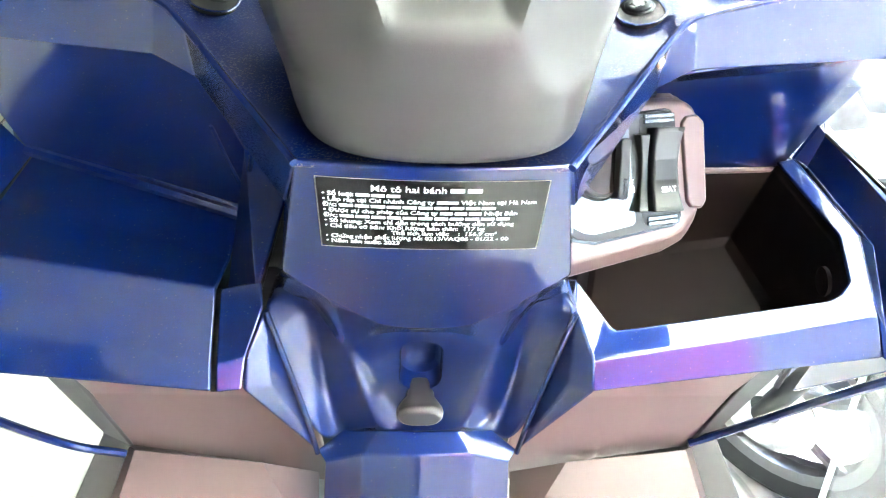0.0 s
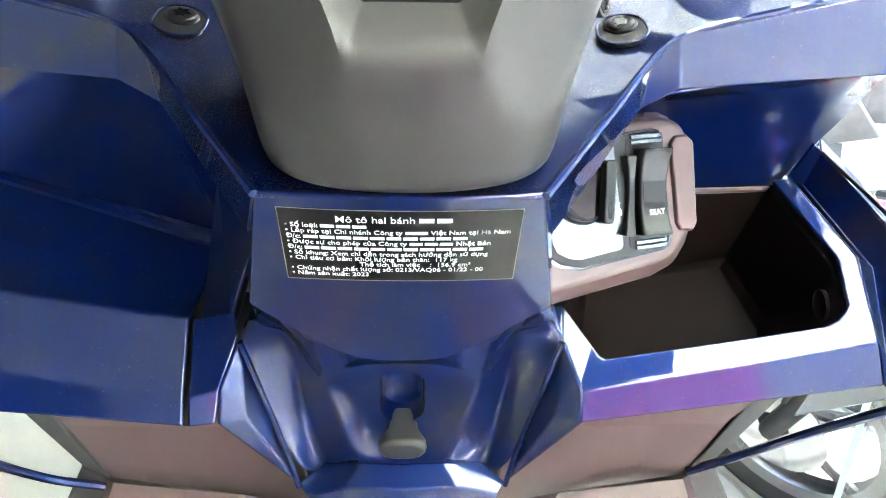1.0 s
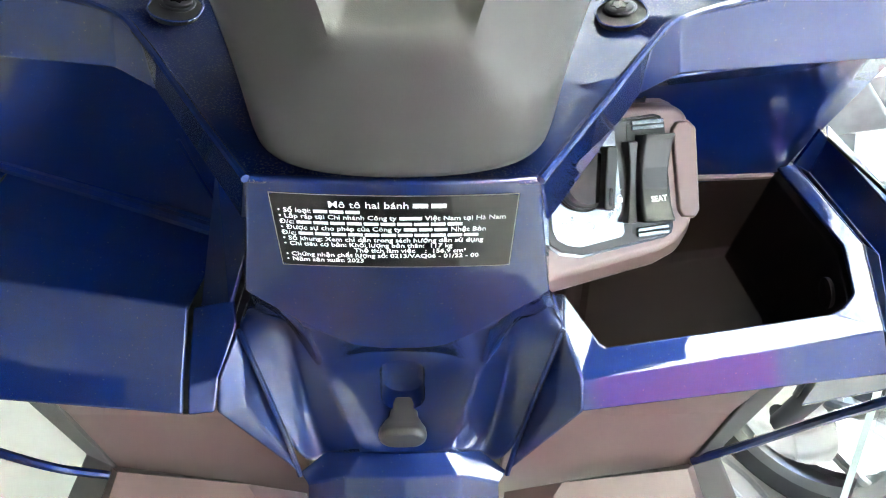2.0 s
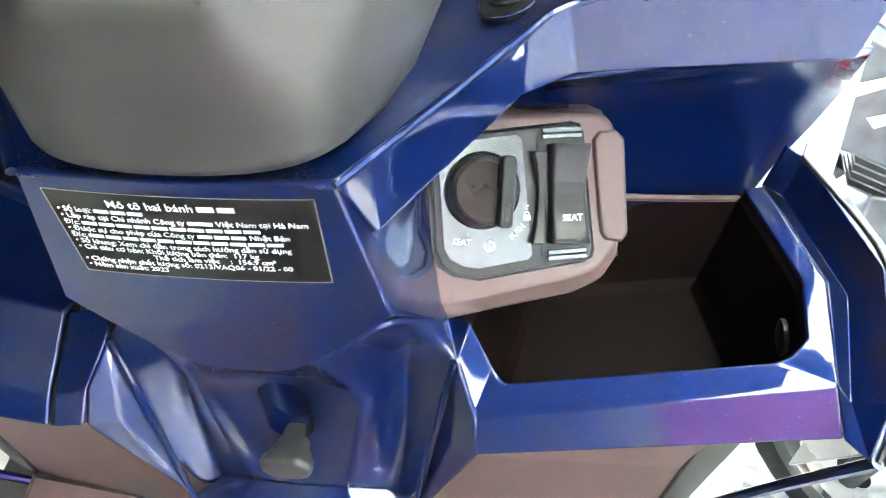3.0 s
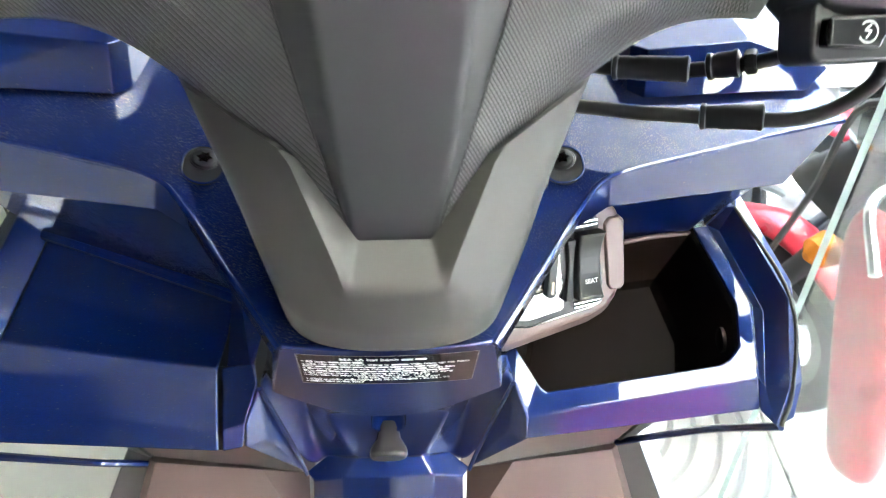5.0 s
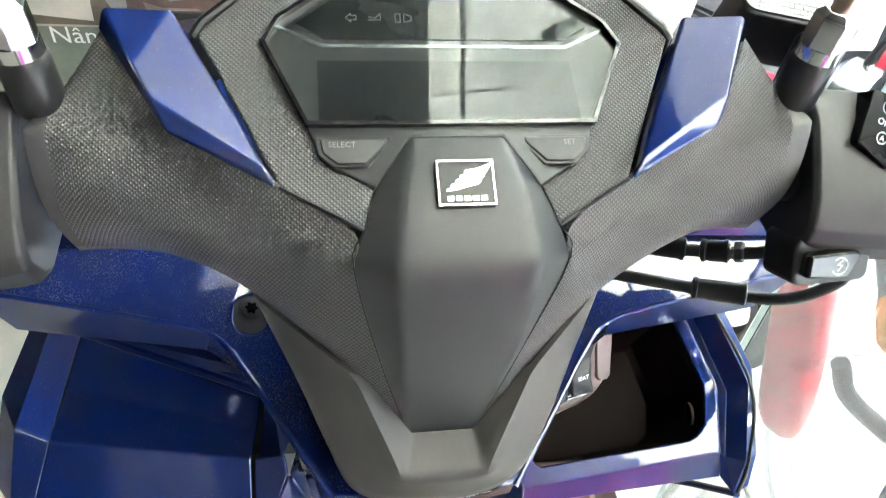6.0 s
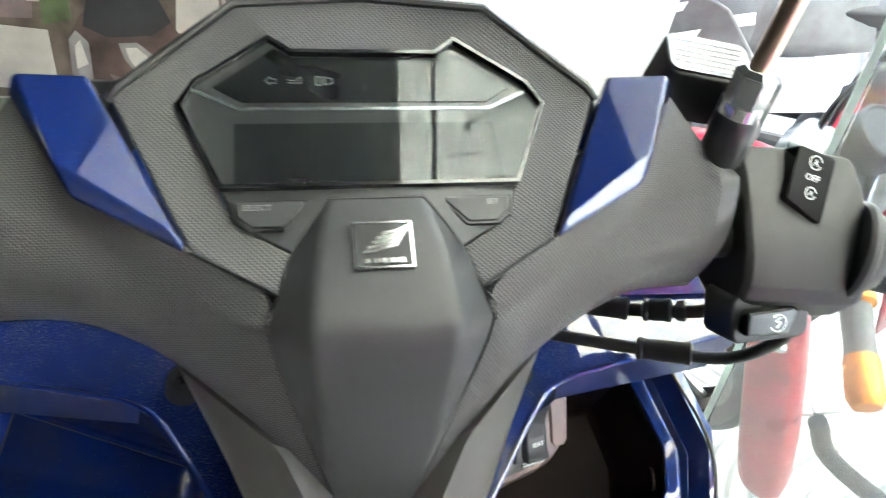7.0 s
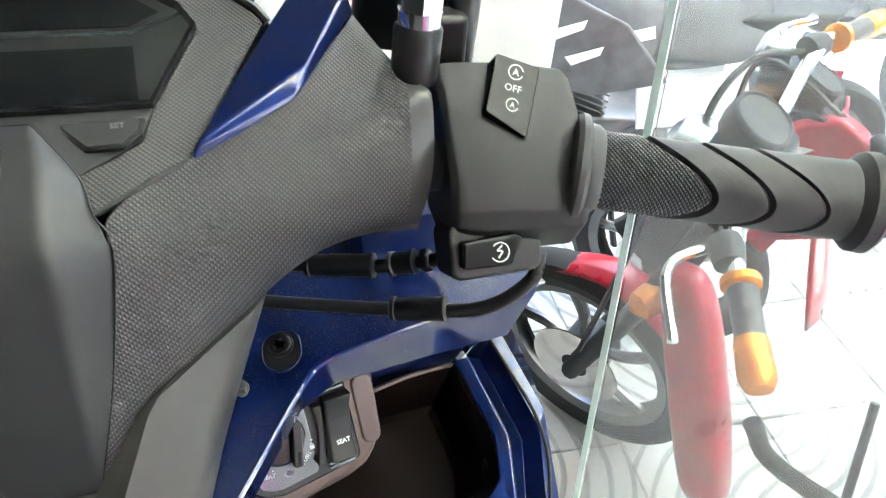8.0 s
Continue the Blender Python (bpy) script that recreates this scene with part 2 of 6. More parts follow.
def prism(outline, depth, m=None):
    """A flat outline in x, y pulled down by depth along -z."""
    bm = bmesh.new()
    top = [bm.verts.new((x, y, 0)) for x, y in outline]
    low = [bm.verts.new((x, y, -depth)) for x, y in outline]
    bm.faces.new(top)
    bm.faces.new(list(reversed(low)))
    n = len(outline)
    for i in range(n):
        bm.faces.new((top[i], low[i], low[(i + 1) % n], top[(i + 1) % n]))
    bmesh.ops.recalc_face_normals(bm, faces=bm.faces)
    if m is not None:
        bmesh.ops.transform(bm, matrix=m, verts=bm.verts)
    return bm


def rounded(w, h, r, n=5, cx=0.0, cy=0.0):
    pts = []
    for sx, sy, a0 in ((1, 1, 0), (-1, 1, 90), (-1, -1, 180), (1, -1, 270)):
        for i in range(n + 1):
            a = radians(a0 + 90 * i / n)
            pts.append((cx + sx * (w / 2 - r) + r * math.cos(a), cy + sy * (h / 2 - r) + r * math.sin(a)))
    return pts


def box(w, d, h, m=None):
    bm = bmesh.new()
    bmesh.ops.create_cube(bm, size=1)
    bmesh.ops.scale(bm, vec=(w, d, h), verts=bm.verts)
    if m is not None:
        bmesh.ops.transform(bm, matrix=m, verts=bm.verts)
    return bm


def between(a, b):
    """A frame at a whose z axis points to b."""
    a, b = Vector(a), Vector(b)
    return Matrix.Translation(a) @ (b - a).to_track_quat("Z", "Y").to_matrix().to_4x4()


def lathe(profile, a, b, n=32, caps=True):
    """Turns (radius, distance) pairs about the line from a to b."""
    bm = bmesh.new()
    m = between(a, b)
    rings = []
    for r, z in profile:
        rings.append([bm.verts.new(m @ Vector((r * math.cos(math.tau * i / n), r * math.sin(math.tau * i / n), z))) for i in range(n)])
    for p, q in zip(rings, rings[1:]):
        for i in range(n):
            bm.faces.new((p[i], p[(i + 1) % n], q[(i + 1) % n], q[i]))
    if caps:
        bm.faces.new(list(reversed(rings[0])))
        bm.faces.new(rings[-1])
    bmesh.ops.recalc_face_normals(bm, faces=bm.faces)
    return bm


def tube(points, r, n=10, smooth_steps=6):
    """A round tube through points, eased between them."""
    pts = [Vector(p) for p in points]
    path = []
    ext = [pts[0] * 2 - pts[1]] + pts + [pts[-1] * 2 - pts[-2]]
    for i in range(1, len(ext) - 2):
        p0, p1, p2, p3 = ext[i - 1:i + 3]
        for s in range(smooth_steps):
            u = s / smooth_steps
            path.append(0.5 * ((2 * p1) + (p2 - p0) * u + (2 * p0 - 5 * p1 + 4 * p2 - p3) * u * u + (3 * p1 - p0 - 3 * p2 + p3) * u ** 3))
    path.append(pts[-1])
    bm = bmesh.new()
    rings = []
    up = Vector((0.13, 0.27, 0.95)).normalized()
    for i, p in enumerate(path):
        d = (path[min(i + 1, len(path) - 1)] - path[max(i - 1, 0)]).normalized()
        side = d.cross(up).normalized()
        top = side.cross(d)
        rings.append([bm.verts.new(p + r * (side * math.cos(math.tau * k / n) + top * math.sin(math.tau * k / n))) for k in range(n)])
    for p, q in zip(rings, rings[1:]):
        for k in range(n):
            bm.faces.new((p[k], p[(k + 1) % n], q[(k + 1) % n], q[k]))
    bm.faces.new(list(reversed(rings[0])))
    bm.faces.new(rings[-1])
    bmesh.ops.recalc_face_normals(bm, faces=bm.faces)
    return bm


def joined(*bms):
    """Several bmeshes made into one."""
    out = bmesh.new()
    for b in bms:
        me = bpy.data.meshes.new("piece")
        b.to_mesh(me)
        b.free()
        out.from_mesh(me)
        bpy.data.meshes.remove(me)
    return out


def writing(name, body, size, m, material, parent, align="LEFT", bold=0.0, stretch=1.0):
    """Raised lettering in the built-in font, made into a mesh."""
    cu = bpy.data.curves.new(name, "FONT")
    cu.body, cu.size, cu.align_x, cu.extrude, cu.offset = body, size, align, 0.00005, bold
    cu.resolution_u = 2
    tmp = bpy.data.objects.new(name, cu)
    scene.collection.objects.link(tmp)
    bpy.context.view_layer.update()
    me = bpy.data.meshes.new_from_object(tmp)
    bpy.data.objects.remove(tmp)
    me.transform(m @ Matrix.Diagonal((stretch, 1, 1, 1)))
    me.materials.append(material)
    ob = new(name, me)
    ob.parent = parent
    return ob


def axes(origin, ux, uy):
    """A frame from an origin and two in-plane directions."""
    x = Vector(ux).normalized()
    z = x.cross(Vector(uy)).normalized()
    y = z.cross(x)
    return Matrix.Translation(origin) @ Matrix((x, y, z)).transposed().to_4x4()


def ring_loft(*rings):
    """A closed block through rings of corners, each ring one (x, y) outline at a height z."""
    bm = bmesh.new()
    made = [[bm.verts.new((x, y, z)) for x, y in outline] for outline, z in rings]
    n = len(made[0])
    for p, q in zip(made, made[1:]):
        for i in range(n):
            bm.faces.new((p[i], p[(i + 1) % n], q[(i + 1) % n], q[i]))
    bm.faces.new(made[0])
    bm.faces.new(made[-1])
    bmesh.ops.recalc_face_normals(bm, faces=bm.faces)
    return bm


# ---- the setting ----
def slab(name, x0, x1, y0, y1, z0, z1, mat, label="", category=""):
    ob = part(name, box(x1 - x0, y1 - y0, z1 - z0, Matrix.Translation(((x0 + x1) / 2, (y0 + y1) / 2, (z0 + z1) / 2))), mat, None, smooth=False)
    return tagged(ob, label, category, kind="structure")


floor_mat, ft, fp = nodes_of("pale_floor_tile")
ft.links.new(mixed(ft, ranged(ft, noise_of(ft, 6.0, 5.0), 0, 1), (0.36, 0.365, 0.345), (0.43, 0.43, 0.41)), fp.inputs["Base Color"])
fp.inputs["Roughness"].default_value = 0.22
pave_mat, pt_, pp_ = nodes_of("grey_paving")
pt_.links.new(mixed(pt_, ranged(pt_, noise_of(pt_, 9.0, 6.0, 0.6), 0, 1), (0.38, 0.37, 0.36), (0.54, 0.53, 0.51)), pp_.inputs["Base Color"])
pp_.inputs["Roughness"].default_value = 0.85
bumped(pt_, pp_, noise_of(pt_, 220.0, 3.0), 0.5, 0.002)

STREET, swt, swp = nodes_of("street_wall_tiles")
tiles = swt.nodes.new("ShaderNodeTexBrick")
tiles.inputs["Scale"].default_value = 1.0
tiles.inputs["Brick Width"].default_value, tiles.inputs["Row Height"].default_value, tiles.inputs["Mortar Size"].default_value = 0.9, 0.6, 0.03
for key, c in (("Color1", (0.10, 0.10, 0.105, 1)), ("Color2", (0.15, 0.15, 0.155, 1)), ("Mortar", (0.25, 0.25, 0.25, 1))):
    tiles.inputs[key].default_value = c
swm = swt.nodes.new("ShaderNodeMapping")
swm.inputs["Rotation"].default_value = (radians(90), 0, 0)
swt.links.new(coords(swt), swm.inputs[0])
swt.links.new(swm.outputs[0], tiles.inputs["Vector"])
swt.links.new(tiles.outputs["Color"], swp.inputs["Base Color"])
slab("floor", -3.0, 0.46, -4.0, 1.3, -0.5, 0.0, floor_mat, "glossy off-white tiled shop floor", "floor")
slab("ground", -60.0, 60.0, -60.0, 60.0, -0.52, -0.40, pave_mat, "sunlit pale concrete pavement outside the shop", "pavement")
# Unseen back wall; its inner part is toned darker to dim the rim's reflection.
slab("wall_back_inner", -3.1, 0.42, -4.15, -4.0, -0.5, 3.0, WALL_MID, "unseen shop wall, darkened for a dim interior in reflections", "wall")
slab("wall_back", 0.42, 3.6, -4.15, -4.0, -0.5, 3.0, WALL_PALE, "plain pale grey shop wall", "wall")
slab("wall_left", -3.15, -3.0, -4.0, 1.45, -0.5, 3.0, WALL_GREY, "plain grey shop wall", "wall")
slab("wall_front", -3.0, 0.1, 1.3, 1.45, -0.5, 3.0, WALL_GREY, "plain grey shop front wall", "wall")
slab("ceiling", -3.0, 0.25, -4.0, 1.3, 2.9, 3.0, CEILING, "unseen dark shop ceiling", "ceiling")
# Unseen strip added to cut light from above and darken the rim's reflection.
slab("ceiling_rear", 0.25, 0.70, -4.0, -0.7, 2.9, 3.0, CEILING, "unseen dark shop ceiling", "ceiling")
# Unseen pale boards added overhead to brighten the reflection in the glovebox lid.
slab("ceiling_panel", -2.4, -0.5, -2.0, -0.9, 2.87, 2.90, PANEL, "unseen pale reflector board added under the ceiling", "ceiling panel")
slab("ceiling_panel", -1.05, -0.5, -4.0, -2.004, 2.87, 2.90, PANEL, "unseen pale reflector board added under the ceiling", "ceiling panel")
# Unseen opaque sheet, added to block sun from the pavement behind.
slab("awning", 1.8, 6.5, -7.0, -1.2, 2.955, 3.0, WALL_GREY, "unseen grey sheet added to keep sun off the pavement behind", "awning")
# Unseen translucent sheets added overhead: soft sun outside, bright reflections in paint and meter.
slab("canopy_outer", 1.8, 4.6, -1.2, 3.2, 2.955, 2.96, canopy_mat, "unseen translucent cream sheet added to soften sun on the parked motorbikes", "canopy")
slab("canopy", 0.25, 1.8, -0.7, 1.6, 2.955, 2.96, canopy_mat, "unseen translucent cream sheet added as a bright overhead for reflections", "canopy")
slab("canopy_rear", 0.70, 1.8, -4.0, -0.7, 2.955, 2.96, canopy_mat, "unseen translucent cream sheet added as a bright overhead for reflections", "canopy")
# Unseen walls added far off so low reflections in the lacquer stay dark.
slab("wall_street", -6.0, 16.0, 7.0, 7.2, -0.45, 6.5, STREET, "unseen grey tiled wall added ahead for the paint's reflections", "wall")
slab("wall_side", 9.0, 9.2, -9.0, 7.0, -0.45, 5.0, STREET, "unseen grey tiled wall added at the side for the paint's reflections", "wall")
slab("column", 0.10, 0.63, 0.98, 1.30, -0.5, 2.9, WALL_WHITE, "white painted square column beside the glass", "column")


# the pane stands a little out of plumb
GLASS_LEAN = Matrix.Translation((0, 0, -0.10)) @ Matrix(((1, 0, -0.0426, 0), (0, 1, 0.0712, 0), (0, 0, 1, 0), (0, 0, 0, 1))) @ Matrix.Translation((0, 0, 0.10))


def glass_panel(name, a, b, z0, z1):
    a, b = Vector((*a, 0)), Vector((*b, 0))
    mid, w = (a + b) / 2, (b - a).length
    m = Matrix.Translation((mid.x, mid.y, (z0 + z1) / 2)) @ Matrix.Rotation(math.atan2(b.y - a.y, b.x - a.x), 4, "Z")
    root = thing(name, "clear frameless shop glass with a ground edge", "glass panel", kind="structure")
    pane = part("pane", box(w, 0.010, z1 - z0, GLASS_LEAN @ m), glass_mat, root, smooth=False)
    pane.visible_shadow = False
    return root


window = glass_panel("window_1", (0.4380, 0.1610), (1.184, -0.391), -0.39, 2.4)
part("glass_edge", box(0.006, 0.0115, 2.79, GLASS_LEAN @ Matrix.Translation((0.4335, 0.1645, 1.005)) @ Matrix.Rotation(math.atan2(-0.552, 0.746), 4, "Z")), edge_mat, window, "pale green ground glass edge", smooth=False)

# ---- the scooter ----
scooter = thing("scooter", "dark blue scooter with grey and taupe plastic on shop floor", "scooter")
HB = Matrix.Translation((0.0016, 0, 1.03)) @ Matrix.Rotation(radians(1.2), 4, "Z") @ Matrix.Rotation(radians(-0.2), 4, "Y")


def lcd_z(y):
    return 0.0115 + 0.38 * (y - 0.022)


# handlebar cover, in the frame of the bars
H = {
    "H0": (0, 0.097, 0.049), "H1": (0.052, 0.094, 0.047), "H2": (0.099, 0.064, 0.023),
    "L0": (0, 0.078, lcd_z(0.078)), "L1": (0.029, 0.078, lcd_z(0.078)), "L2": (0.038, 0.085, lcd_z(0.085)), "L3": (0.067, 0.065, lcd_z(0.065)),
    "L4": (0.073, 0.054, lcd_z(0.054)), "L5": (0.057, 0.021, lcd_z(0.021)), "L6": (0, 0.021, lcd_z(0.021)),
    "P2": (0.052, 0.010, 0.004), "P3": (0.032, -0.003, 0.001), "B1": (0.067, -0.003, 0.003), "B2": (0.037, -0.019, -0.004),
    "D0": (0, 0.014, 0.0115), "Dt": (0.018, 0.014, 0.0115), "Dm": (0.0235, -0.010, 0.0078), "Dm0": (0, -0.010, 0.0082), "Di": (0.0262, -0.0385, -0.0045), "Di0": (0, -0.0392, -0.0042),
    "Do": (0.0415, -0.027, -0.014), "T": (0.016, -0.042, -0.123), "T0": (0, -0.042, -0.123), "Dl": (0.0235, -0.0455, -0.06), "Dl0": (0, -0.0460, -0.06), "Dol": (0.031, -0.033, -0.068),
    "V": (0.042, -0.027, -0.086), "K": (0.105, 0.014, 0.014), "AT": (0.134, 0.062, 0.024), "AB": (0.1475, 0.042, 0.010), "AE": (0.160, 0.028, 0.006), "AM": (0.1605, 0.014, -0.024),
    "AL": (0.156, 0.024, -0.060), "E1": (0.128, 0.024, -0.059), "E2": (0.104, 0.020, -0.067), "Nk": (0.084, 0.015, -0.083),
    "Q0": (0.0586, -0.0164, -0.0125), "Q1": (0.0781, -0.0044, -0.0085), "Q2": (0.0992, 0.0085, -0.0055), "Q3": (0.1200, 0.0180, -0.0010), "C2": (0.120, -0.002, -0.024), "C3": (0.080, -0.016, -0.036), "C4": (0.054, -0.026, -0.060),
    "N": (0.0195, -0.0590, -0.1320), "N0": (0, -0.0590, -0.1325), "M0": (0, -0.0590, -0.1560), "Mm": (0.031, -0.0560, -0.1550), "Mn": (0.0475, -0.0460, -0.1490), "Cn": (0.046, -0.044, -0.171), "Cn0": (0, -0.053, -0.177), "Cm": (0.03, -0.050, -0.176), "Vb": (0.060, -0.022, -0.110),
    "Nb": (0.092, 0.060, -0.092), "Cb": (0.056, 0.010, -0.172), "Bk": (0.05, 0.03, -0.18), "Bk0": (0, 0.03, -0.18),
}
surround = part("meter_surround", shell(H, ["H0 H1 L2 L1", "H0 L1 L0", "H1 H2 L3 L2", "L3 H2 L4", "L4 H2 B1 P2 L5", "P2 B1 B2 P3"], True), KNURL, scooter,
                "dark grey diamond-grained meter surround", bevel=0.002, thick=0.003, frame_m=HB)
hood_r = [HB @ Vector(p) for p in ((-0.100, 0.0635, 0.0215), (-0.096, 0.0670, 0.0258), (-0.052, 0.0948, 0.0468), (0, 0.0978, 0.0488), (0.052, 0.0948, 0.0468), (0.096, 0.0670, 0.0258), (0.100, 0.0635, 0.0215))]
part("hood_rim", tube(hood_r, 0.0021, 8, 1), BLACK, scooter, "black rim along the meter hood")
part("hood_back", shell({"a": (0, 0.100, 0.050), "b": (0.053, 0.097, 0.0475), "c": (0.101, 0.066, 0.021), "d": (0, 0.13, -0.02), "e": (0.06, 0.125, -0.02), "f": (0.122, 0.088, -0.03)},
                        ["a b e d", "b c f e"], True, Vector((0, 2, 1))), BLACK, scooter, bevel=0.003, thick=0.003, frame_m=HB)
part("meter_plate", shell(H, ["L6 L5 P2 P3 Dt D0"], True), DOME, scooter, "smooth grey plate below the meter", bevel=0.001, thick=0.003, frame_m=HB)
part("centre_cover", shell(H, ["D0 Dt Dm Dm0", "Dm0 Dm Di Di0", "Dt P3 B2 Dm", "Dm B2 Do Di", "Di0 Di Dl Dl0", "Dl0 Dl T T0", "Di Do Dol Dl", "Dl Dol T"], True, creases="Dt-Dm-0.75 Dm-Di-0.75 Di-Dl-0.75 Dl-T-0.9 Di-Di0-0.4 Dm-Dm0-0.2 Di-Do-0.45 Dt-P3-1 P3-B2-1 B2-Do-1 Do-Dol-1 Dol-T-1 T-T0-1 D0-Dt-1 rim"), DOME, scooter,
            "smooth dark grey faceted centre cover", sub=3, thick=0.003, frame_m=HB)
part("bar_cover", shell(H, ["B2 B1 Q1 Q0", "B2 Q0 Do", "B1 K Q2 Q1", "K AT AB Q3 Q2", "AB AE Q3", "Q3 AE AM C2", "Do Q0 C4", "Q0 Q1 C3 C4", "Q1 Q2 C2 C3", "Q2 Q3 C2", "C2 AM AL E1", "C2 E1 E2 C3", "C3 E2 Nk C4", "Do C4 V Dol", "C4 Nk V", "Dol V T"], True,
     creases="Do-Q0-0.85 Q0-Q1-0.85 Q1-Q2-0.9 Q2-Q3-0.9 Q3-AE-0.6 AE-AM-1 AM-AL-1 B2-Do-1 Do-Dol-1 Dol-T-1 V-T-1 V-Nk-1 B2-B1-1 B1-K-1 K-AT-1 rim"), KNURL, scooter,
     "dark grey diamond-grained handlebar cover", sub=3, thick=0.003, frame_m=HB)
# Thin black tubes stand in for the shadow along each step between covers.
for side in (1, -1):
    for names, r in ((("Dt", "P3", "B2", "Do", "Dol", "T"), 0.0004), (("B2", "B1"), 0.0008), (("Dt", "D0"), 0.0004)):
        part("cover_seam", tube([HB @ Vector((side * H[k][0], H[k][1], H[k][2])) for k in names], r, 6, 4), BLACK, scooter, "black tube for the shadow line between the covers")
part("lower_cover", shell(H, ["T0 T N N0", "V N T", "V Vb Mn N", "N Mn Mm", "N0 N Mm M0", "M0 Mm Cm Cn0", "Mm Mn Cn Cm", "V Nk Vb", "Vb Nk Cb Mn", "Mn Cb Cn", "Nk Nb Cb", "Cn Cb Bk Cm", "Cm Bk Bk0 Cn0"], True, creases="T0-T-1 T-N-0.8 V-T-1 V-N-1 N-N0-0.6 N-Mm-0 N-Mn-0.1 Mm-M0-0.55 Mn-Mm-0.55 Vb-Mn-0.6 V-Vb-0.6 Vb-Nk-0.4 Cn-Cm-0.8 Cm-Cn0-0.8 Cn-Cb-0.7 V-Nk-1 rim"), GREY, scooter,
     "smooth grey lower handlebar cover with a notched beak", sub=3, thick=0.003, frame_m=HB)
sl = HB @ axes((0.0703, 0.0085, -0.1312), (0.024, 0.032, 0.018), (-0.028, 0.0, 0.08))
clip = part("clip_slot", prism(rounded(0.0075, 0.0150, 0.0036), 0.003, sl @ Matrix.Translation((0, 0, 0.0004))), GREY, scooter, "small oval clip slot", bevel=0.0005)
part("slot_hole", prism(rounded(0.0050, 0.0120, 0.0024), 0.001, sl @ Matrix.Translation((0, 0, 0.0008))), BLACK, clip, smooth=False)
part("slot_latch", tube([sl @ Vector(p) for p in ((0.001, 0.004, 0.001), (-0.0012, 0.001, 0.0012), (0.0012, -0.002, 0.0012), (-0.001, -0.0045, 0.001))], 0.0007, 6, 3), GREY, clip)
part("inner_bracket", box(0.10, 0.030, 0.040, HB @ Matrix.Translation((0, 0.006, -0.032))), BLACK, scooter, "black inner bracket", bevel=0.003)
UN = {"a": (0.156, 0.024, -0.061), "b": (0.124, 0.027, -0.0585), "c": (0.088, 0.021, -0.082), "d": (0.15, 0.075, -0.055), "e": (0.10, 0.085, -0.085), "f": (0.134, 0.064, 0.022), "g": (0.16, 0.03, 0.004), "h": (0.11, 0.09, -0.03)}
for side in (1, -1):
    bm = shell(UN, ["a b e d", "b c e", "f h e d"], toward=Vector((0, 0, -2)))
    part("cover_underside", bm if side > 0 else flipped(bm), BLACK, scooter, bevel=0.003, thick=0.003, frame_m=HB)

# blue trims beside the meter
TR = {"J": (0.1085, 0.0745, 0.0265), "O": (0.132, 0.066, 0.033), "F": (0.1120, 0.0235, 0.0232), "F2": (0.0718, 0.0004, 0.0094), "n": (0.0790, 0.0165, 0.0128), "h": (0.1035, 0.0685, 0.0200), "m": (0.0765, 0.016, 0.0080), "B": (0.0675, -0.0035, 0.0045),
      "K": (0.1065, 0.0135, 0.0155), "O2": (0.1345, 0.062, 0.025), "I2": (0.109, 0.089, -0.02), "h2": (0.099, 0.064, -0.006), "E": (0.131, 0.080, -0.01)}
for side in (1, -1):
    bm = shell(TR, ["J O F F2 n", "h J n m", "n F2 B m", "O O2 K F", "F K B F2", "J h h2 I2", "O J I2 E", "O2 O E"])
    part("trim_panel", bm if side > 0 else flipped(bm), BLUE, scooter, "glossy dark blue trim blade beside the meter", bevel=0.002, segments=3, thick=0.004, frame_m=HB)

# meter: bezel, lens, display, indicator marks
LP = axes((0, 0.022, lcd_z(0.022)), (1, 0, 0), (0, 1, 0.38))
k = math.hypot(1, 0.38)


def lcd_outline(grow=0.0):
    right = [(0.029, 0.056), (0.038, 0.0625), (0.066, 0.042), (0.0715, 0.032), (0.0555, 0.0)]
    right = [(x + grow * (0.5 if x < 0.05 else 1.0), y * k + (grow if y > 0.03 else (-grow if y < 0.01 else 0))) for x, y in right]
    return right + [(-x, y) for x, y in reversed(right)]


up = Matrix.Translation((0, 0, 0.0012))
meter = part("meter", prism(lcd_outline(0.0006), 0.008, HB @ LP), LCD_FACE, scooter, "dark digital meter with a clear lens", smooth=False)
lens_mat, lt, lp_ = nodes_of("meter_lens")
lp_.inputs["Base Color"].default_value = (0.9, 0.92, 0.92, 1)
lp_.inputs["Transmission Weight"].default_value = 1.0
lp_.inputs["Roughness"].default_value = 0.01
lp_.inputs["IOR"].default_value = 1.02
lens = part("lens", prism(lcd_outline(-0.0008), 0.0008, HB @ LP @ Matrix.Translation((0, 0, 0.0022))), lens_mat, meter, "clear glossy lens with dust specks", smooth=False)
lens.visible_shadow = False


def strip_line(points, w, h, m):
    """A flat raised band along points in the plane of m."""
    pieces = []
    for (x0, y0), (x1, y1) in zip(points, points[1:]):
        d = math.hypot(x1 - x0, y1 - y0)
        a = math.atan2(y1 - y0, x1 - x0)
        pieces.append(box(d + w * 0.6, w, h, m @ Matrix.Translation(((x0 + x1) / 2, (y0 + y1) / 2, h / 2)) @ Matrix.Rotation(a, 4, "Z")))
    return joined(*pieces)


ring = lcd_outline(0.0010)
part("bezel", strip_line(ring + ring[:1], 0.0016, 0.0030, HB @ LP), GLOSS_BLACK, meter, "gloss black bezel", smooth=False)
part("bright_line", strip_line([(-0.067, 0.0430), (-0.0500, 0.0385 - 0.004), (0.0500, 0.0345), (0.067, 0.0430)], 0.0014, 0.0004, HB @ LP), SILVER, meter, "silver dividing line", smooth=False)
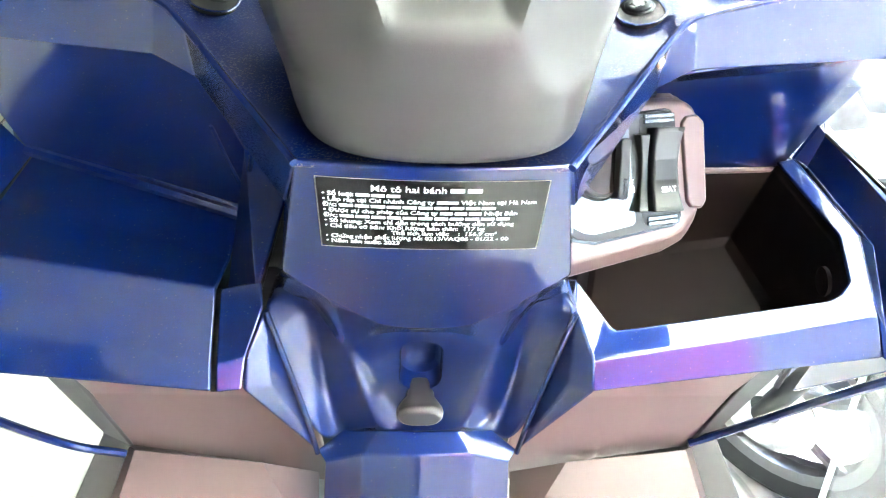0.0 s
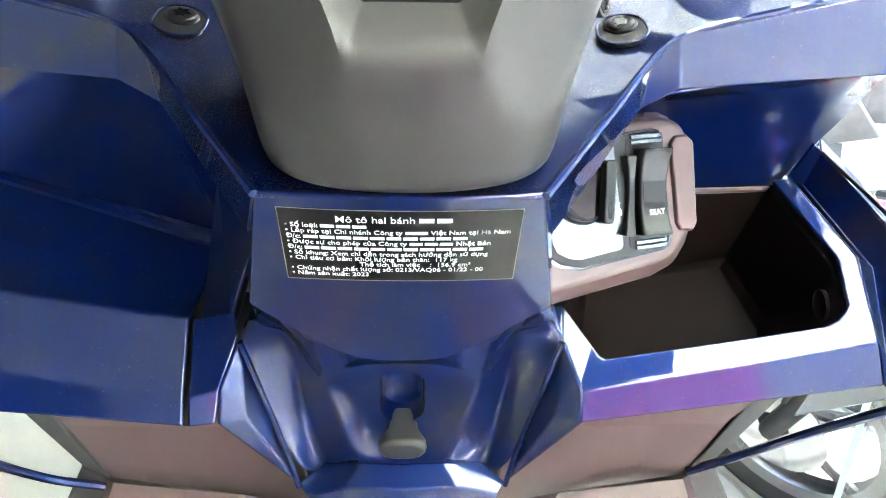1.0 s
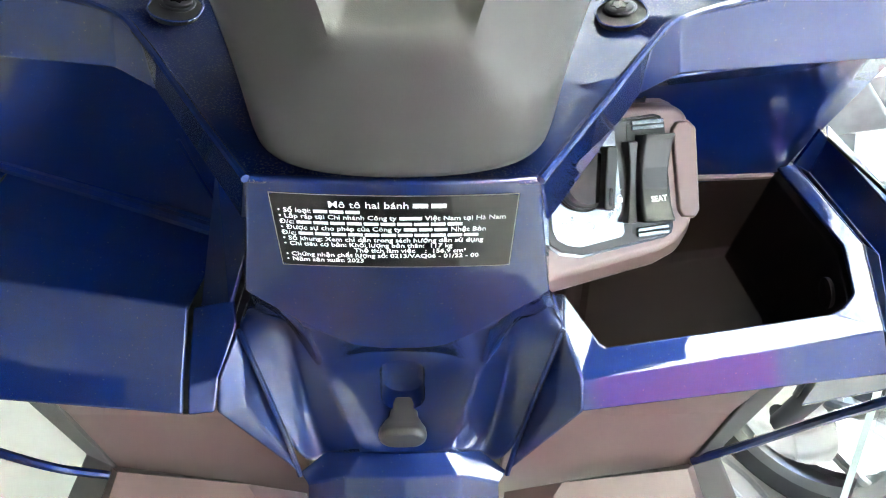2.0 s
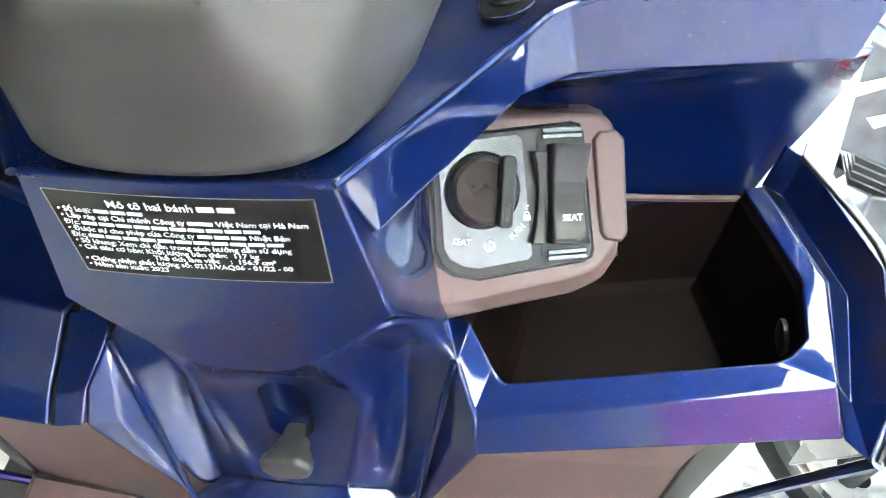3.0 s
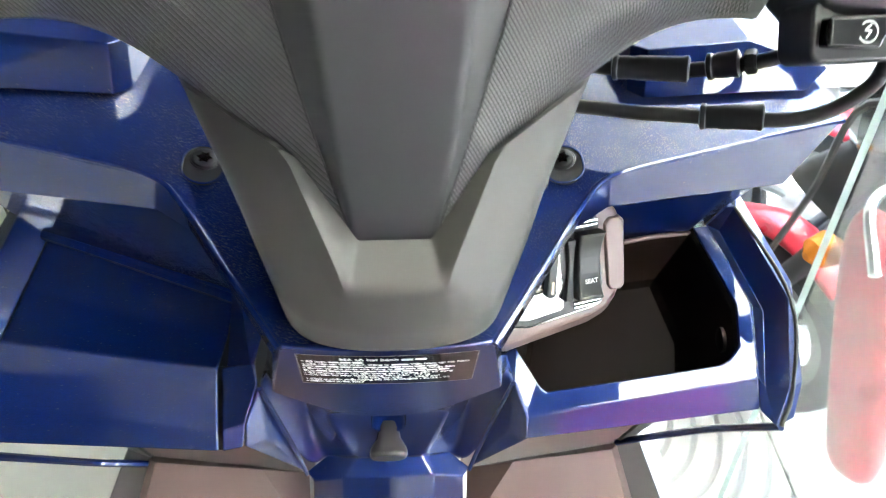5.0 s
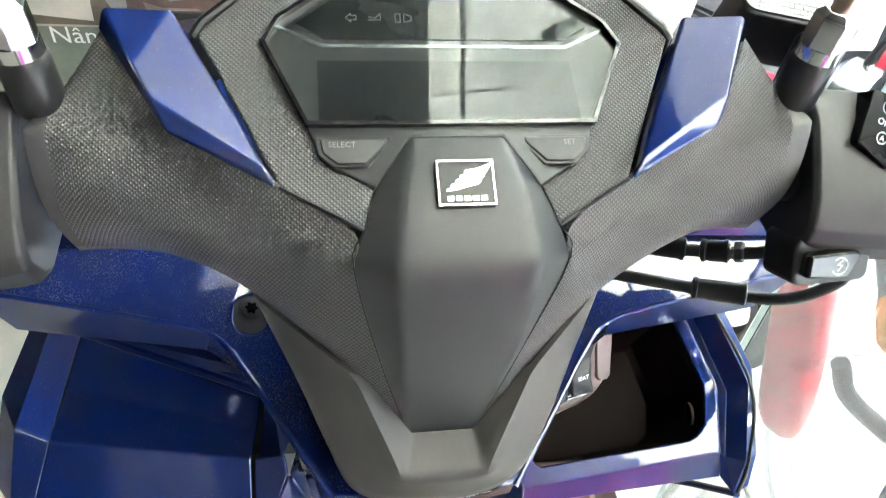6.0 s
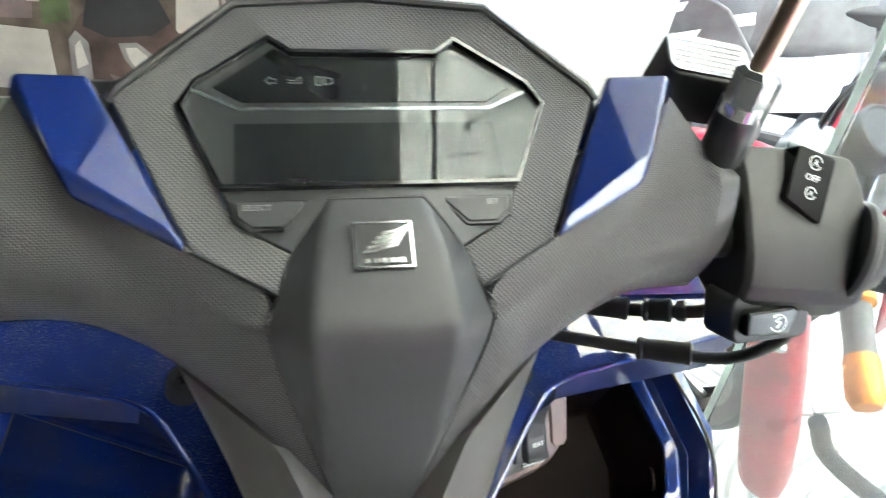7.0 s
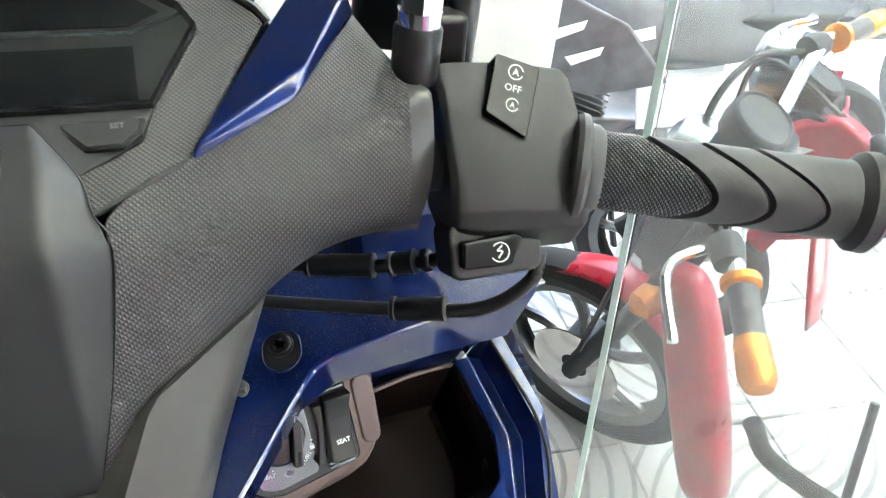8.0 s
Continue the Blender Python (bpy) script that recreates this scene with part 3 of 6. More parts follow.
part("display", prism([(-0.0520, 0.0012), (0.0520, 0.0012), (0.0505, 0.0275), (-0.0520, 0.0275)], 0.0004, HB @ LP @ Matrix.Translation((0, 0, 0.0005))), LCD, meter, "unlit black display", smooth=False)
part("upper_display", prism([(-0.0490, 0.0375), (0.0490, 0.0375), (0.0600, 0.0445), (0.0365, 0.0635), (0.029, 0.0590), (-0.029, 0.0590), (-0.0365, 0.0635), (-0.0600, 0.0445)], 0.0004, HB @ LP @ Matrix.Translation((0, 0, 0.0005))), LCD, meter, "unlit black display", smooth=False)
icon_m = HB @ LP @ Matrix.Translation((0, 0, 0.0006))
for ix, pts in ((-0.040, [(0, 0), (0.002, 0.002), (0.002, 0.001), (0.0042, 0.001), (0.0042, -0.001), (0.002, -0.001), (0.002, -0.002), (0, 0)]),
                (-0.031, [(0, -0.001), (0.005, -0.001), (0.005, 0.002), (0.003, 0.000), (0, 0.0004)]),
                (-0.020, [(0, -0.002), (0, 0.002), (0.002, 0.002), (0.002, -0.002), (0, -0.002)]),
                (-0.0165, [(0, -0.002), (0, 0.002), (0.003, 0.001), (0.003, -0.001), (0, -0.002)])):
    part("indicator_mark", strip_line([(ix + x, 0.0475 + y) for x, y in pts], 0.00035, 0.0001, icon_m), GREY_INK, meter, smooth=False)

# select and set buttons
for name, word, sgn in (("select_button", "SELECT", -1), ("set_button", "SET", 1)):
    m = HB @ axes((sgn * 0.0395, 0.0105, 0.0078), (1, 0, 0), (0, 1, 0.42))
    out = [(-0.0125 if sgn > 0 else -0.0125, 0.0048), (0.0125, 0.0048), (0.0115, -0.001), (0.0065, -0.0055), (-0.0045, -0.0055), (-0.0125, 0.0030)]
    if sgn < 0:
        out = [(-x, y) for x, y in reversed(out)]
    well = part("button_recess", prism([(x * 1.16, y * 1.2) for x, y in out], 0.002, m @ Matrix.Translation((0, 0, 0.0004))), BLACK, scooter, smooth=False, bevel=0.0004)
    b = part(name, prism(out, 0.003, m @ Matrix.Translation((0, 0, 0.0013))), DOME, scooter, "grey moulded button with a faint raised word", bevel=0.0006)
    writing("lettering", word, 0.0032, m @ Matrix.Translation((-0.0095 if sgn < 0 else 0.003, 0.0012, 0.0014)), GREY_INK, b)

# square badge with a wing device
bm_ = HB @ axes((0.0005, -0.0083, 0.0081), (1, 0, 0), (0, 1, 0.42))
badge = part("badge", prism(rounded(0.0220, 0.0190, 0.0012), 0.003, bm_ @ Matrix.Translation((0, 0, 0.0014))), BLACK, scooter, "square black badge with a silver frame and wing", bevel=0.0004)
part("frame_ring", strip_line([(-0.0104, -0.0086), (0.0104, -0.0086), (0.0104, 0.0086), (-0.0104, 0.0086), (-0.0104, -0.0086)], 0.0007, 0.0006, bm_ @ Matrix.Translation((0, 0, 0.0014))), CHROME, badge, "chrome frame", smooth=False)
for i in range(5):
    y = -0.0034 + 0.0018 * i
    x0, x1 = -0.0078 + 0.0018 * i, 0.0046 + 0.0012 * i
    part("feather", prism([(x0, y), (x0 + 0.004, y + 0.0004), (x1, y + 0.0026), (x1 + 0.0014, y + 0.0042), (x0 + 0.0050, y + 0.0016), (x0 + 0.0006, y + 0.0010)], 0.0006, bm_ @ Matrix.Translation((0, 0, 0.0020))), CHROME, badge, "chrome wing feather", smooth=False)
for i in range(5):
    part("bar_mark", box(0.0024, 0.0018, 0.0005, bm_ @ Matrix.Translation((-0.0062 + 0.0031 * i, -0.0062, 0.0017))), CHROME, badge, smooth=False)

# mirror stems
for side in (1, -1):
    def bar(p):
        return HB @ Vector((side * p[0], p[1], p[2]))
    a, b = bar((0.1555, 0.0415, 0.004)), bar((0.1575, 0.0440, 0.030))
    mir = part("mirror_mount", lathe([(0.0088, 0), (0.0098, 0.002), (0.0098, 0.022), (0.0088, 0.0235)], a, b), BLACK, scooter, "black mirror mount with a chrome nut and brushed stem")
    c = bar((0.1595, 0.0465, 0.048))
    part("collar", lathe([(0.0088, 0.0235), (0.0088, 0.029)], a, b), CHROME, mir, "chrome collar")
    part("nut", lathe([(0.0062, 0.027), (0.0092, 0.029), (0.0092, 0.042), (0.0062, 0.045)], a, b, 6), CHROME, mir, "chrome hexagon nut", smooth=False, bevel=0.0005)
    part("stem", tube([bar((0.1586, 0.0455, 0.044)), bar((0.166, 0.0525, 0.074)), bar((0.176, 0.060, 0.108)), bar((0.192, 0.072, 0.165))], 0.0046, 14), BRONZE, mir, "brushed metal mirror stem")

# brake fluid reservoir behind the right mount
mc = part("brake_reservoir", prism(rounded(0.042, 0.026, 0.006), 0.030, HB @ axes((0.1600, 0.084, 0.030), (1, -0.16, -0.10), (0.15, 1, 0.25))), BLACK, scooter, "black brake fluid reservoir with a printed lid", bevel=0.0015)
mcm = HB @ axes((0.1600, 0.084, 0.0304), (1, -0.16, -0.10), (0.15, 1, 0.25))
part("lid", prism(rounded(0.040, 0.023, 0.005), 0.001, mcm @ Matrix.Translation((0, 0, 0.0008))), STEEL, mc, "grey metal lid with tiny print")
random.seed(11)
for r in range(6):
    x = -0.0175
    while x < 0.0165:
        w = random.uniform(0.0016, 0.0042)
        part("print_bar", box(w, 0.0017, 0.0002, mcm @ Matrix.Translation((x + w / 2, 0.0085 - 0.0034 * r, 0.0010))), WHITE_INK, mc, smooth=False)
        x += w + 0.0009
part("lever_bracket", box(0.020, 0.014, 0.040, HB @ Matrix.Translation((0.172, 0.062, 0.004))), BLACK, scooter, "black lever bracket", bevel=0.003)
part("bracket_bolt", lathe([(0.007, 0), (0.007, 0.03), (0.006, 0.032)], HB @ Vector((0.181, 0.066, -0.002)), HB @ Vector((0.183, 0.068, 0.030))), BLACK, scooter)

# switch housings: a lofted rounded block round the bar on each side
def housing(side):
    section = [(0.050, 0.002), (0.043, 0.0095), (0.030, 0.0040), (0.016, -0.0065), (0.002, -0.0195), (-0.006, -0.032), (-0.007, -0.040), (0.000, -0.056), (0.010, -0.062), (0.034, -0.062), (0.048, -0.050)]
    bm = bmesh.new()
    rings = []
    for x, s, dy in ((0.1640, 0.90, 0.004), (0.1660, 0.98, 0.003), (0.172, 1.0, 0.002), (0.190, 1.0, 0.0), (0.205, 0.98, -0.003), (0.2175, 0.95, -0.005), (0.2205, 0.87, -0.006)):
        rings.append([bm.verts.new((side * x, 0.022 + (y - 0.022) * s + dy, -0.026 + (z + 0.026) * s)) for y, z in section])
    n = len(section)
    for p, q in zip(rings, rings[1:]):
        for i in range(n):
            bm.faces.new((p[i], p[(i + 1) % n], q[(i + 1) % n], q[i]))
    bm.faces.new(rings[0])
    bm.faces.new(rings[-1])
    bmesh.ops.recalc_face_normals(bm, faces=bm.faces)
    return bm


sw = part("switch_housing", housing(1), HOUSING, scooter, "dark grey switch housing with two black switches", frame_m=HB, bevel=0.0018, segments=3, angle=22)
part("switch_housing", housing(-1), HOUSING, scooter, "dark grey switch housing", frame_m=HB, bevel=0.0018, segments=3, angle=22)
# idle-stop rocker
rm = HB @ axes((0.1918, 0.0262, 0.0022), (1, -0.12, -0.16), (-0.14, 0.72, 0.70)) @ Matrix.Rotation(radians(-8), 4, "Z")
rock = part("idle_stop_switch", prism([(-0.0098, -0.0085), (-0.0090, -0.0102), (0.0085, -0.0162), (0.0098, -0.0152), (0.0098, 0.0128), (0.0088, 0.0142), (-0.0086, 0.0150), (-0.0098, 0.0140)], 0.012, rm @ Matrix.Translation((0, 0, 0.004))), SWITCH, sw, "glossy black rocker switch with white symbols", bevel=0.0012)
writing("lettering", "A", 0.0042, rm @ Matrix.Translation((0, 0.0078, 0.0042)), WHITE_INK, rock, "CENTER")
writing("lettering", "OFF", 0.0042, rm @ Matrix.Translation((0, 0.0010, 0.0042)), WHITE_INK, rock, "CENTER")
writing("lettering", "A", 0.0034, rm @ Matrix.Translation((0.001, -0.0056, 0.0042)), WHITE_INK, rock, "CENTER")


def circle_line(cx, cy, r, a0=20, a1=340, n=14):
    return [(cx + r * math.cos(radians(a0 + (a1 - a0) * i / n)), cy + r * math.sin(radians(a0 + (a1 - a0) * i / n))) for i in range(n + 1)]


for cx, cy, cr in ((0, 0.0093, 0.0031), (0.001, -0.0044, 0.0026)):
    part("symbol_ring", strip_line(circle_line(cx, cy, cr), 0.00045, 0.0001, rm @ Matrix.Translation((0, 0, 0.0041))), WHITE_INK, rock, smooth=False)
# starter button
sm = HB @ axes((0.1790, -0.0095, -0.0490), (1, 0.06, 0.0), (0.0, 0.55, 0.85))
start = part("starter_button", prism([(-0.0135, -0.0052), (0.0090, -0.0066), (0.0145, 0.005), (0.0110, 0.0070), (-0.0125, 0.0062)], 0.012, sm @ Matrix.Translation((0, 0, 0.003))), SWITCH, sw, "glossy black starter button with a white symbol", bevel=0.0016)
part("symbol_ring", strip_line(circle_line(0.003, 0, 0.0040, -150, 130), 0.0005, 0.0001, sm @ Matrix.Translation((0, 0, 0.0031))), WHITE_INK, start, smooth=False)
part("symbol_bolt", strip_line([(0.0040, 0.0026), (0.0018, 0.0008), (0.0042, 0.0002), (0.0022, -0.0022)], 0.0006, 0.0001, sm @ Matrix.Translation((0, 0, 0.0031))), WHITE_INK, start, smooth=False)
part("lower_clamp", prism(rounded(0.041, 0.024, 0.005), 0.024, sm @ Matrix.Translation((0.004, 0.001, -0.003))), BLACK, sw, "black lower housing", bevel=0.002)
# bar between cover and housing
part("handle_tube", lathe([(0.011, 0), (0.011, 0.06)], HB @ Vector((0.145, 0.034, -0.034)), HB @ Vector((0.20, 0.018, -0.022)), 20), BLACK, scooter, "black handlebar tube")

# right grip with flange, knurled root, wavy grooves and bar end
GA, GB_ = HB @ Vector((0.2090, 0.0130, -0.0235)), HB @ Vector((0.3275, -0.0340, -0.0230))
glen = (GB_ - GA).length
gm = between(GA, GB_)


def grip_wave(ang):
    """0 to 1 along the S of a groove line, by the angle from the side that faces the rider."""
    u = (ang + 1.40) % math.tau
    if u > 3.8:
        return 0.0
    return 0.5 - 0.5 * math.cos(math.pi * u / 1.9)


toward_rider = gm.inverted().to_3x3() @ Vector((-0.2, -0.7, 0.55))
facing = math.atan2(toward_rider.y, toward_rider.x)
top_dir = gm.inverted().to_3x3() @ Vector((0, 0.35, 0.9))
turn = 1 if math.sin(facing - math.atan2(top_dir.y, top_dir.x)) > 0 else -1
GROOVES = (0.0375, 0.0600, 0.0820)
WAVE = 0.0280


def grip_body(n=96, rows=190):
    """Rubber sleeve with three S-shaped grooves sunk into it and soft swells between them."""
    bm = bmesh.new()
    rings = []
    for i in range(rows + 1):
        e = 0.0085 + (glen - 0.0085) * i / rows
        follow = min(1.0, (e - 0.0085) / (GROOVES[0] - 0.0085), (glen - e) / (glen - GROOVES[2]))
        ring = []
        for k in range(n):
            ang = k / n * math.tau
            w = WAVE * grip_wave(ang)
            d = e + w * follow
            r = 0.0161 + 0.0005 * d / glen
            for g in GROOVES:
                x = e - g
                r -= 0.0019 * math.exp(-(x / 0.00115) ** 4)
                if 0.001 < x < 0.012:
                    r += 0.0003 * math.exp(-(x - 0.002) / 0.004)
            if e < GROOVES[0]:
                r -= 0.0004
            a = facing + turn * ang
            ring.append(bm.verts.new((r * math.cos(a), r * math.sin(a), d)))
        rings.append(ring)
    for p, q in zip(rings, rings[1:]):
        for k in range(n):
            bm.faces.new((p[k], p[(k + 1) % n], q[(k + 1) % n], q[k]))
    bmesh.ops.recalc_face_normals(bm, faces=bm.faces)
    bm.transform(gm)
    return bm


grip = part("grip", grip_body(), RUBBER, scooter, "black rubber grip with wavy grooves and a knurled root", angle=180)
part("flange", lathe([(0.0170, 0.008), (0.0215, 0.009), (0.0228, 0.011), (0.0225, 0.0135), (0.0190, 0.0155), (0.0185, 0.0185), (0.0165, 0.021)], GA, GB_, 48), RUBBER, grip, "rubber flange")
part("end_flange", lathe([(0.0165, glen - 0.006), (0.0205, glen - 0.002), (0.0210, glen + 0.003), (0.0185, glen + 0.006), (0.0150, glen + 0.007)], GA, GB_, 48), RUBBER, grip, "rubber end flange")
part("bar_end", lathe([(0.0125, glen + 0.006), (0.0135, glen + 0.008), (0.0135, glen + 0.022), (0.011, glen + 0.025)], GA, GB_, 32), BLACK, grip, "black bar end weight")


def knurled_sleeve(n=72, rows=14):
    """Thin sleeve over the grip's root, ending at the first groove."""
    bm = bmesh.new()
    rings = []
    for k in range(n):
        ang = k / n * math.tau
        a = facing + turn * ang
        end = GROOVES[0] + WAVE * grip_wave(ang) - 0.0011
        ring = []
        for i in range(rows + 1):
            d = 0.016 + (end - 0.016) * i / rows
            r = 0.0164 if i < rows else 0.0150
            ring.append(bm.verts.new((r * math.cos(a), r * math.sin(a), d)))
        rings.append(ring)
    for p, q in zip(rings, rings[1:] + rings[:1]):
        for i in range(rows):
            bm.faces.new((p[i], q[i], q[i + 1], p[i + 1]))
    bmesh.ops.recalc_face_normals(bm, faces=bm.faces)
    bm.transform(gm)
    return bm


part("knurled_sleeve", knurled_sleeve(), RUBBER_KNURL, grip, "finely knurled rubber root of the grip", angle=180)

# throttle cables
for pts, sleeves in (([(0.060, 0.075, -0.105), (0.100, 0.055, -0.100), (0.135, 0.040, -0.094), (0.168, 0.022, -0.078), (0.178, 0.018, -0.066)], ((0.108, 0.140), (0.146, 0.158))),
                     ([(0.060, 0.060, -0.120), (0.105, 0.042, -0.116), (0.150, 0.022, -0.108), (0.185, 0.006, -0.098), (0.205, 0.002, -0.080), (0.208, 0.004, -0.064)], ((0.145, 0.170),))):
    wpts = [HB @ Vector(p) for p in pts]
    cab = part("throttle_cable", tube(wpts, 0.0034, 10), BLACK, scooter, "black throttle cable with rubber sleeves")
    for x0, x1 in sleeves:
        def at_x(x):
            for p, q in zip(pts, pts[1:]):
                if p[0] <= x <= q[0]:
                    u = (x - p[0]) / (q[0] - p[0])
                    return HB @ Vector([p[i] + u * (q[i] - p[i]) for i in range(3)])
        a, b = at_x(x0), at_x(x1)
        d = (b - a).length
        sleeve = part("sleeve", lathe([(0.0042, 0), (0.0061, 0.0008), (0.0061, 0.0026), (0.0055, 0.0032), (0.0054, d * 0.3), (0.0058, d * 0.34), (0.0058, d - 0.003), (0.0062, d - 0.0024), (0.0062, d - 0.0008), (0.0045, d)], a, b, 16), BLACK, cab, "rubber sleeve")
        if x0 > 0.1455:
            part("lock_nut", lathe([(0.0050, d + 0.002), (0.0056, d + 0.003), (0.0056, d + 0.006), (0.0050, d + 0.007)], a, b, 6), SCREW, sleeve, "dark hexagon nut", smooth=False)


# ---- inner leg shield ----
W = {
    "c0": (0, -0.050, 0.8485), "R0": (0.0485, -0.047, 0.848), "R1": (0.101, 0.026, 0.872), "R2": (0.114, 0.037, 0.879), "R3": (0.238, 0.054, 0.902),
    "I0": (0, 0.03, 0.862), "I1": (0.06, 0.05, 0.870), "S": (0.092, 0.052, 0.8755), "I2": (0.085, 0.16, 0.888), "W4": (0.245, 0.18, 0.915), "I3": (0, 0.16, 0.880),
    "WE": (0.224, 0.058, 0.856), "WL": (0.120, 0.042, 0.853), "WM": (0.100, 0.030, 0.848), "RS": (0.056, -0.030, 0.822),
}
part("upper_panel", shell(W, ["c0 R0 I1 I0", "R0 R1 S I1", "R1 R2 S", "R2 R3 W4 I2 S", "S I2 I1", "I0 I1 I2 I3"], True), BLUE_DUSTY, scooter, "dusty dark blue panel under the handlebar", bevel=0.003, segments=3, thick=0.003, angle=8)
for side in (1, -1):
    bm = shell(W, ["R1 WM WL R2", "R2 WL WE R3", "R0 RS WM R1"], toward=Vector((0.3, -1.2, 1.2)))
    part("wing_panel", bm if side > 0 else flipped(bm), BLUE, scooter, "glossy dark blue wing edge", bevel=0.0025, segments=3, thick=0.003, angle=10)
for side in (1, -1):
    part("wing_edge", tube([(side * x, y - 0.0004, z) for x, y, z in (W["R0"], (0.075, -0.010, 0.860), (0.098, 0.022, 0.8712), (0.114, 0.0365, 0.8787), (0.150, 0.043, 0.8868), W["R3"])], 0.0016, 8), BLUE, scooter, "rounded blue edge")
    # flat star-socket screws in oval wells
    m = axes((side * 0.0925, 0.0525, 0.8772), (1, 0, side * 0.20), (0, 1, 0.20)) @ Matrix.Diagonal((1.32, 1.32, 0.75, 1))
    oval = rounded(0.0156, 0.0190, 0.0076, 6, 0, -0.0025)
    well = part("screw_well", strip_line(oval + oval[:1], 0.0010, 0.0010, m @ Matrix.Translation((0, 0, 0.0006))), BLUE, scooter, "oval blue screw well", bevel=0.0004)
    part("well_floor", prism(rounded(0.0150, 0.0184, 0.0073, 6, 0, -0.0025), 0.003, m @ Matrix.Translation((0, 0, 0.0007))), BLACK, well, "shaded floor of the well", smooth=False)
    head = part("screw", lathe([(0.0071, 0.0004), (0.0073, 0.0010), (0.0067, 0.0014), (0.0062, 0.0014), (0.0059, 0.0022), (0.0054, 0.0025), (0.0040, 0.0025)], m @ Vector((0, 0, 0)), m @ Vector((0, 0, 1)), 28), SCREW, scooter, "dark star-socket screw with a flange")
    star = [((0.0030 if i % 2 == 0 else 0.0019) * math.cos(math.tau * i / 12), (0.0030 if i % 2 == 0 else 0.0019) * math.sin(math.tau * i / 12)) for i in range(12)]
    part("socket", prism(star, 0.0003, m @ Matrix.Translation((0, 0, 0.0037))), GLOSS_BLACK, head, "star socket", smooth=False)

# label panel with its sides
def panel_y(z):
    return -0.0465 + 0.315 * (0.848 - z)


def panel_bulge(x, z):
    """How far the panel stands out towards the rider at x, z."""
    half = 0.0485 + 0.19 * max(0.0, 0.848 - z)
    return 0.0034 * max(0.0, 1 - (x / half) ** 2)


def panel_sheet(columns=18, rows=12):
    bm = bmesh.new()
    grid = []
    for i in range(columns + 1):
        u = -1 + 2 * i / columns
        x_low = abs(u) * 0.0598
        if x_low < 0.018:
            z_low = 0.752 + 0.0015 * (x_low / 0.018) ** 2
        else:
            z_low = 0.7535 + 0.035 * ((x_low - 0.018) / 0.0418) ** 1.15
        line = []
        for j in range(rows + 1):
            z = 0.8482 + (z_low - 0.8482) * j / rows
            x = u * min(0.0598, 0.0485 + 0.19 * max(0.0, 0.848 - z))
            line.append(bm.verts.new((x, panel_y(z) - panel_bulge(x, z), z)))
        grid.append(line)
    for p, q in zip(grid, grid[1:]):
        for j in range(rows):
            bm.faces.new((p[j], q[j], q[j + 1], p[j + 1]))
    bmesh.ops.recalc_face_normals(bm, faces=bm.faces)
    if bm.faces[0].normal.y > 0:
        bmesh.ops.reverse_faces(bm, faces=bm.faces)
    return bm


part("label_panel", panel_sheet(), BLUE, scooter, "glossy dark blue panel carrying the data label", bevel=0.0012, segments=3, thick=0.003, angle=50)
SD = {"R0": (0.0485, -0.0462, 0.847), "Lb": (0.0598, panel_y(0.7885) + 0.0006, 0.7885), "RS": (0.056, -0.030, 0.822), "WM": (0.100, 0.030, 0.848), "a": (0.062, 0.052, 0.838), "b": (0.0625, 0.049, 0.795), "c": (0.0730, 0.0260, 0.7480), "b2": (0.0625, 0.100, 0.795), "a2": (0.062, 0.100, 0.838), "c2": (0.074, 0.090, 0.748)}
for side in (1, -1):
    bm = shell(SD, ["R0 RS Lb", "RS a b Lb", "RS WM a", "Lb b c", "a a2 b2 b", "b b2 c2 c"], toward=Vector((0.8, -1.0, 1.2)))
    part("panel_side", bm if side > 0 else flipped(bm), BLUE, scooter, "glossy blue side of the label panel", bevel=0.001, thick=0.002, angle=20)

# data label: black film with white print
lab = axes((0, panel_y(0.8245), 0.8245), (1, 0, 0), (0, -0.315, 1))


def label_film(w, h):
    """A film of w by h cut with rounded corners out of a fine grid, so that it can bend."""
    bm = bmesh.new()
    cols, half_r = 24, 0.0016
    line = []
    for i in range(cols + 1):
        x = -w / 2 + w * i / cols
        inset = max(0.0, half_r - (w / 2 - abs(x)))
        drop = half_r - math.sqrt(max(0.0, half_r ** 2 - inset ** 2))
        line.append([bm.verts.new((x, (h / 2 - drop) * k, 0)) for k in (-1, -0.5, 0, 0.5, 1)])
    for p, q in zip(line, line[1:]):
        for k in range(4):
            bm.faces.new((p[k], q[k], q[k + 1], p[k + 1]))
    return bm


label_thing = part("data_label", label_film(0.0845, 0.0385), LABEL, scooter, "black data label with white print", smooth=True, frame_m=lab @ Matrix.Translation((0, 0, 0.0003)))
part("label_border", joined(*[box(0.0845 / 24, 0.0003, 0.0001, lab @ Matrix.Translation((-0.0420 + 0.0840 * (i + 0.5) / 24, y, 0.00035))) for i in range(24) for y in (-0.0189, 0.0189)], *[box(0.0003, 0.0378, 0.0001, lab @ Matrix.Translation((x, 0, 0.00035))) for x in (-0.0419, 0.0419)]), GREY_INK, label_thing, smooth=False)
tm = lab @ Matrix.Translation((0, 0, 0.0004))


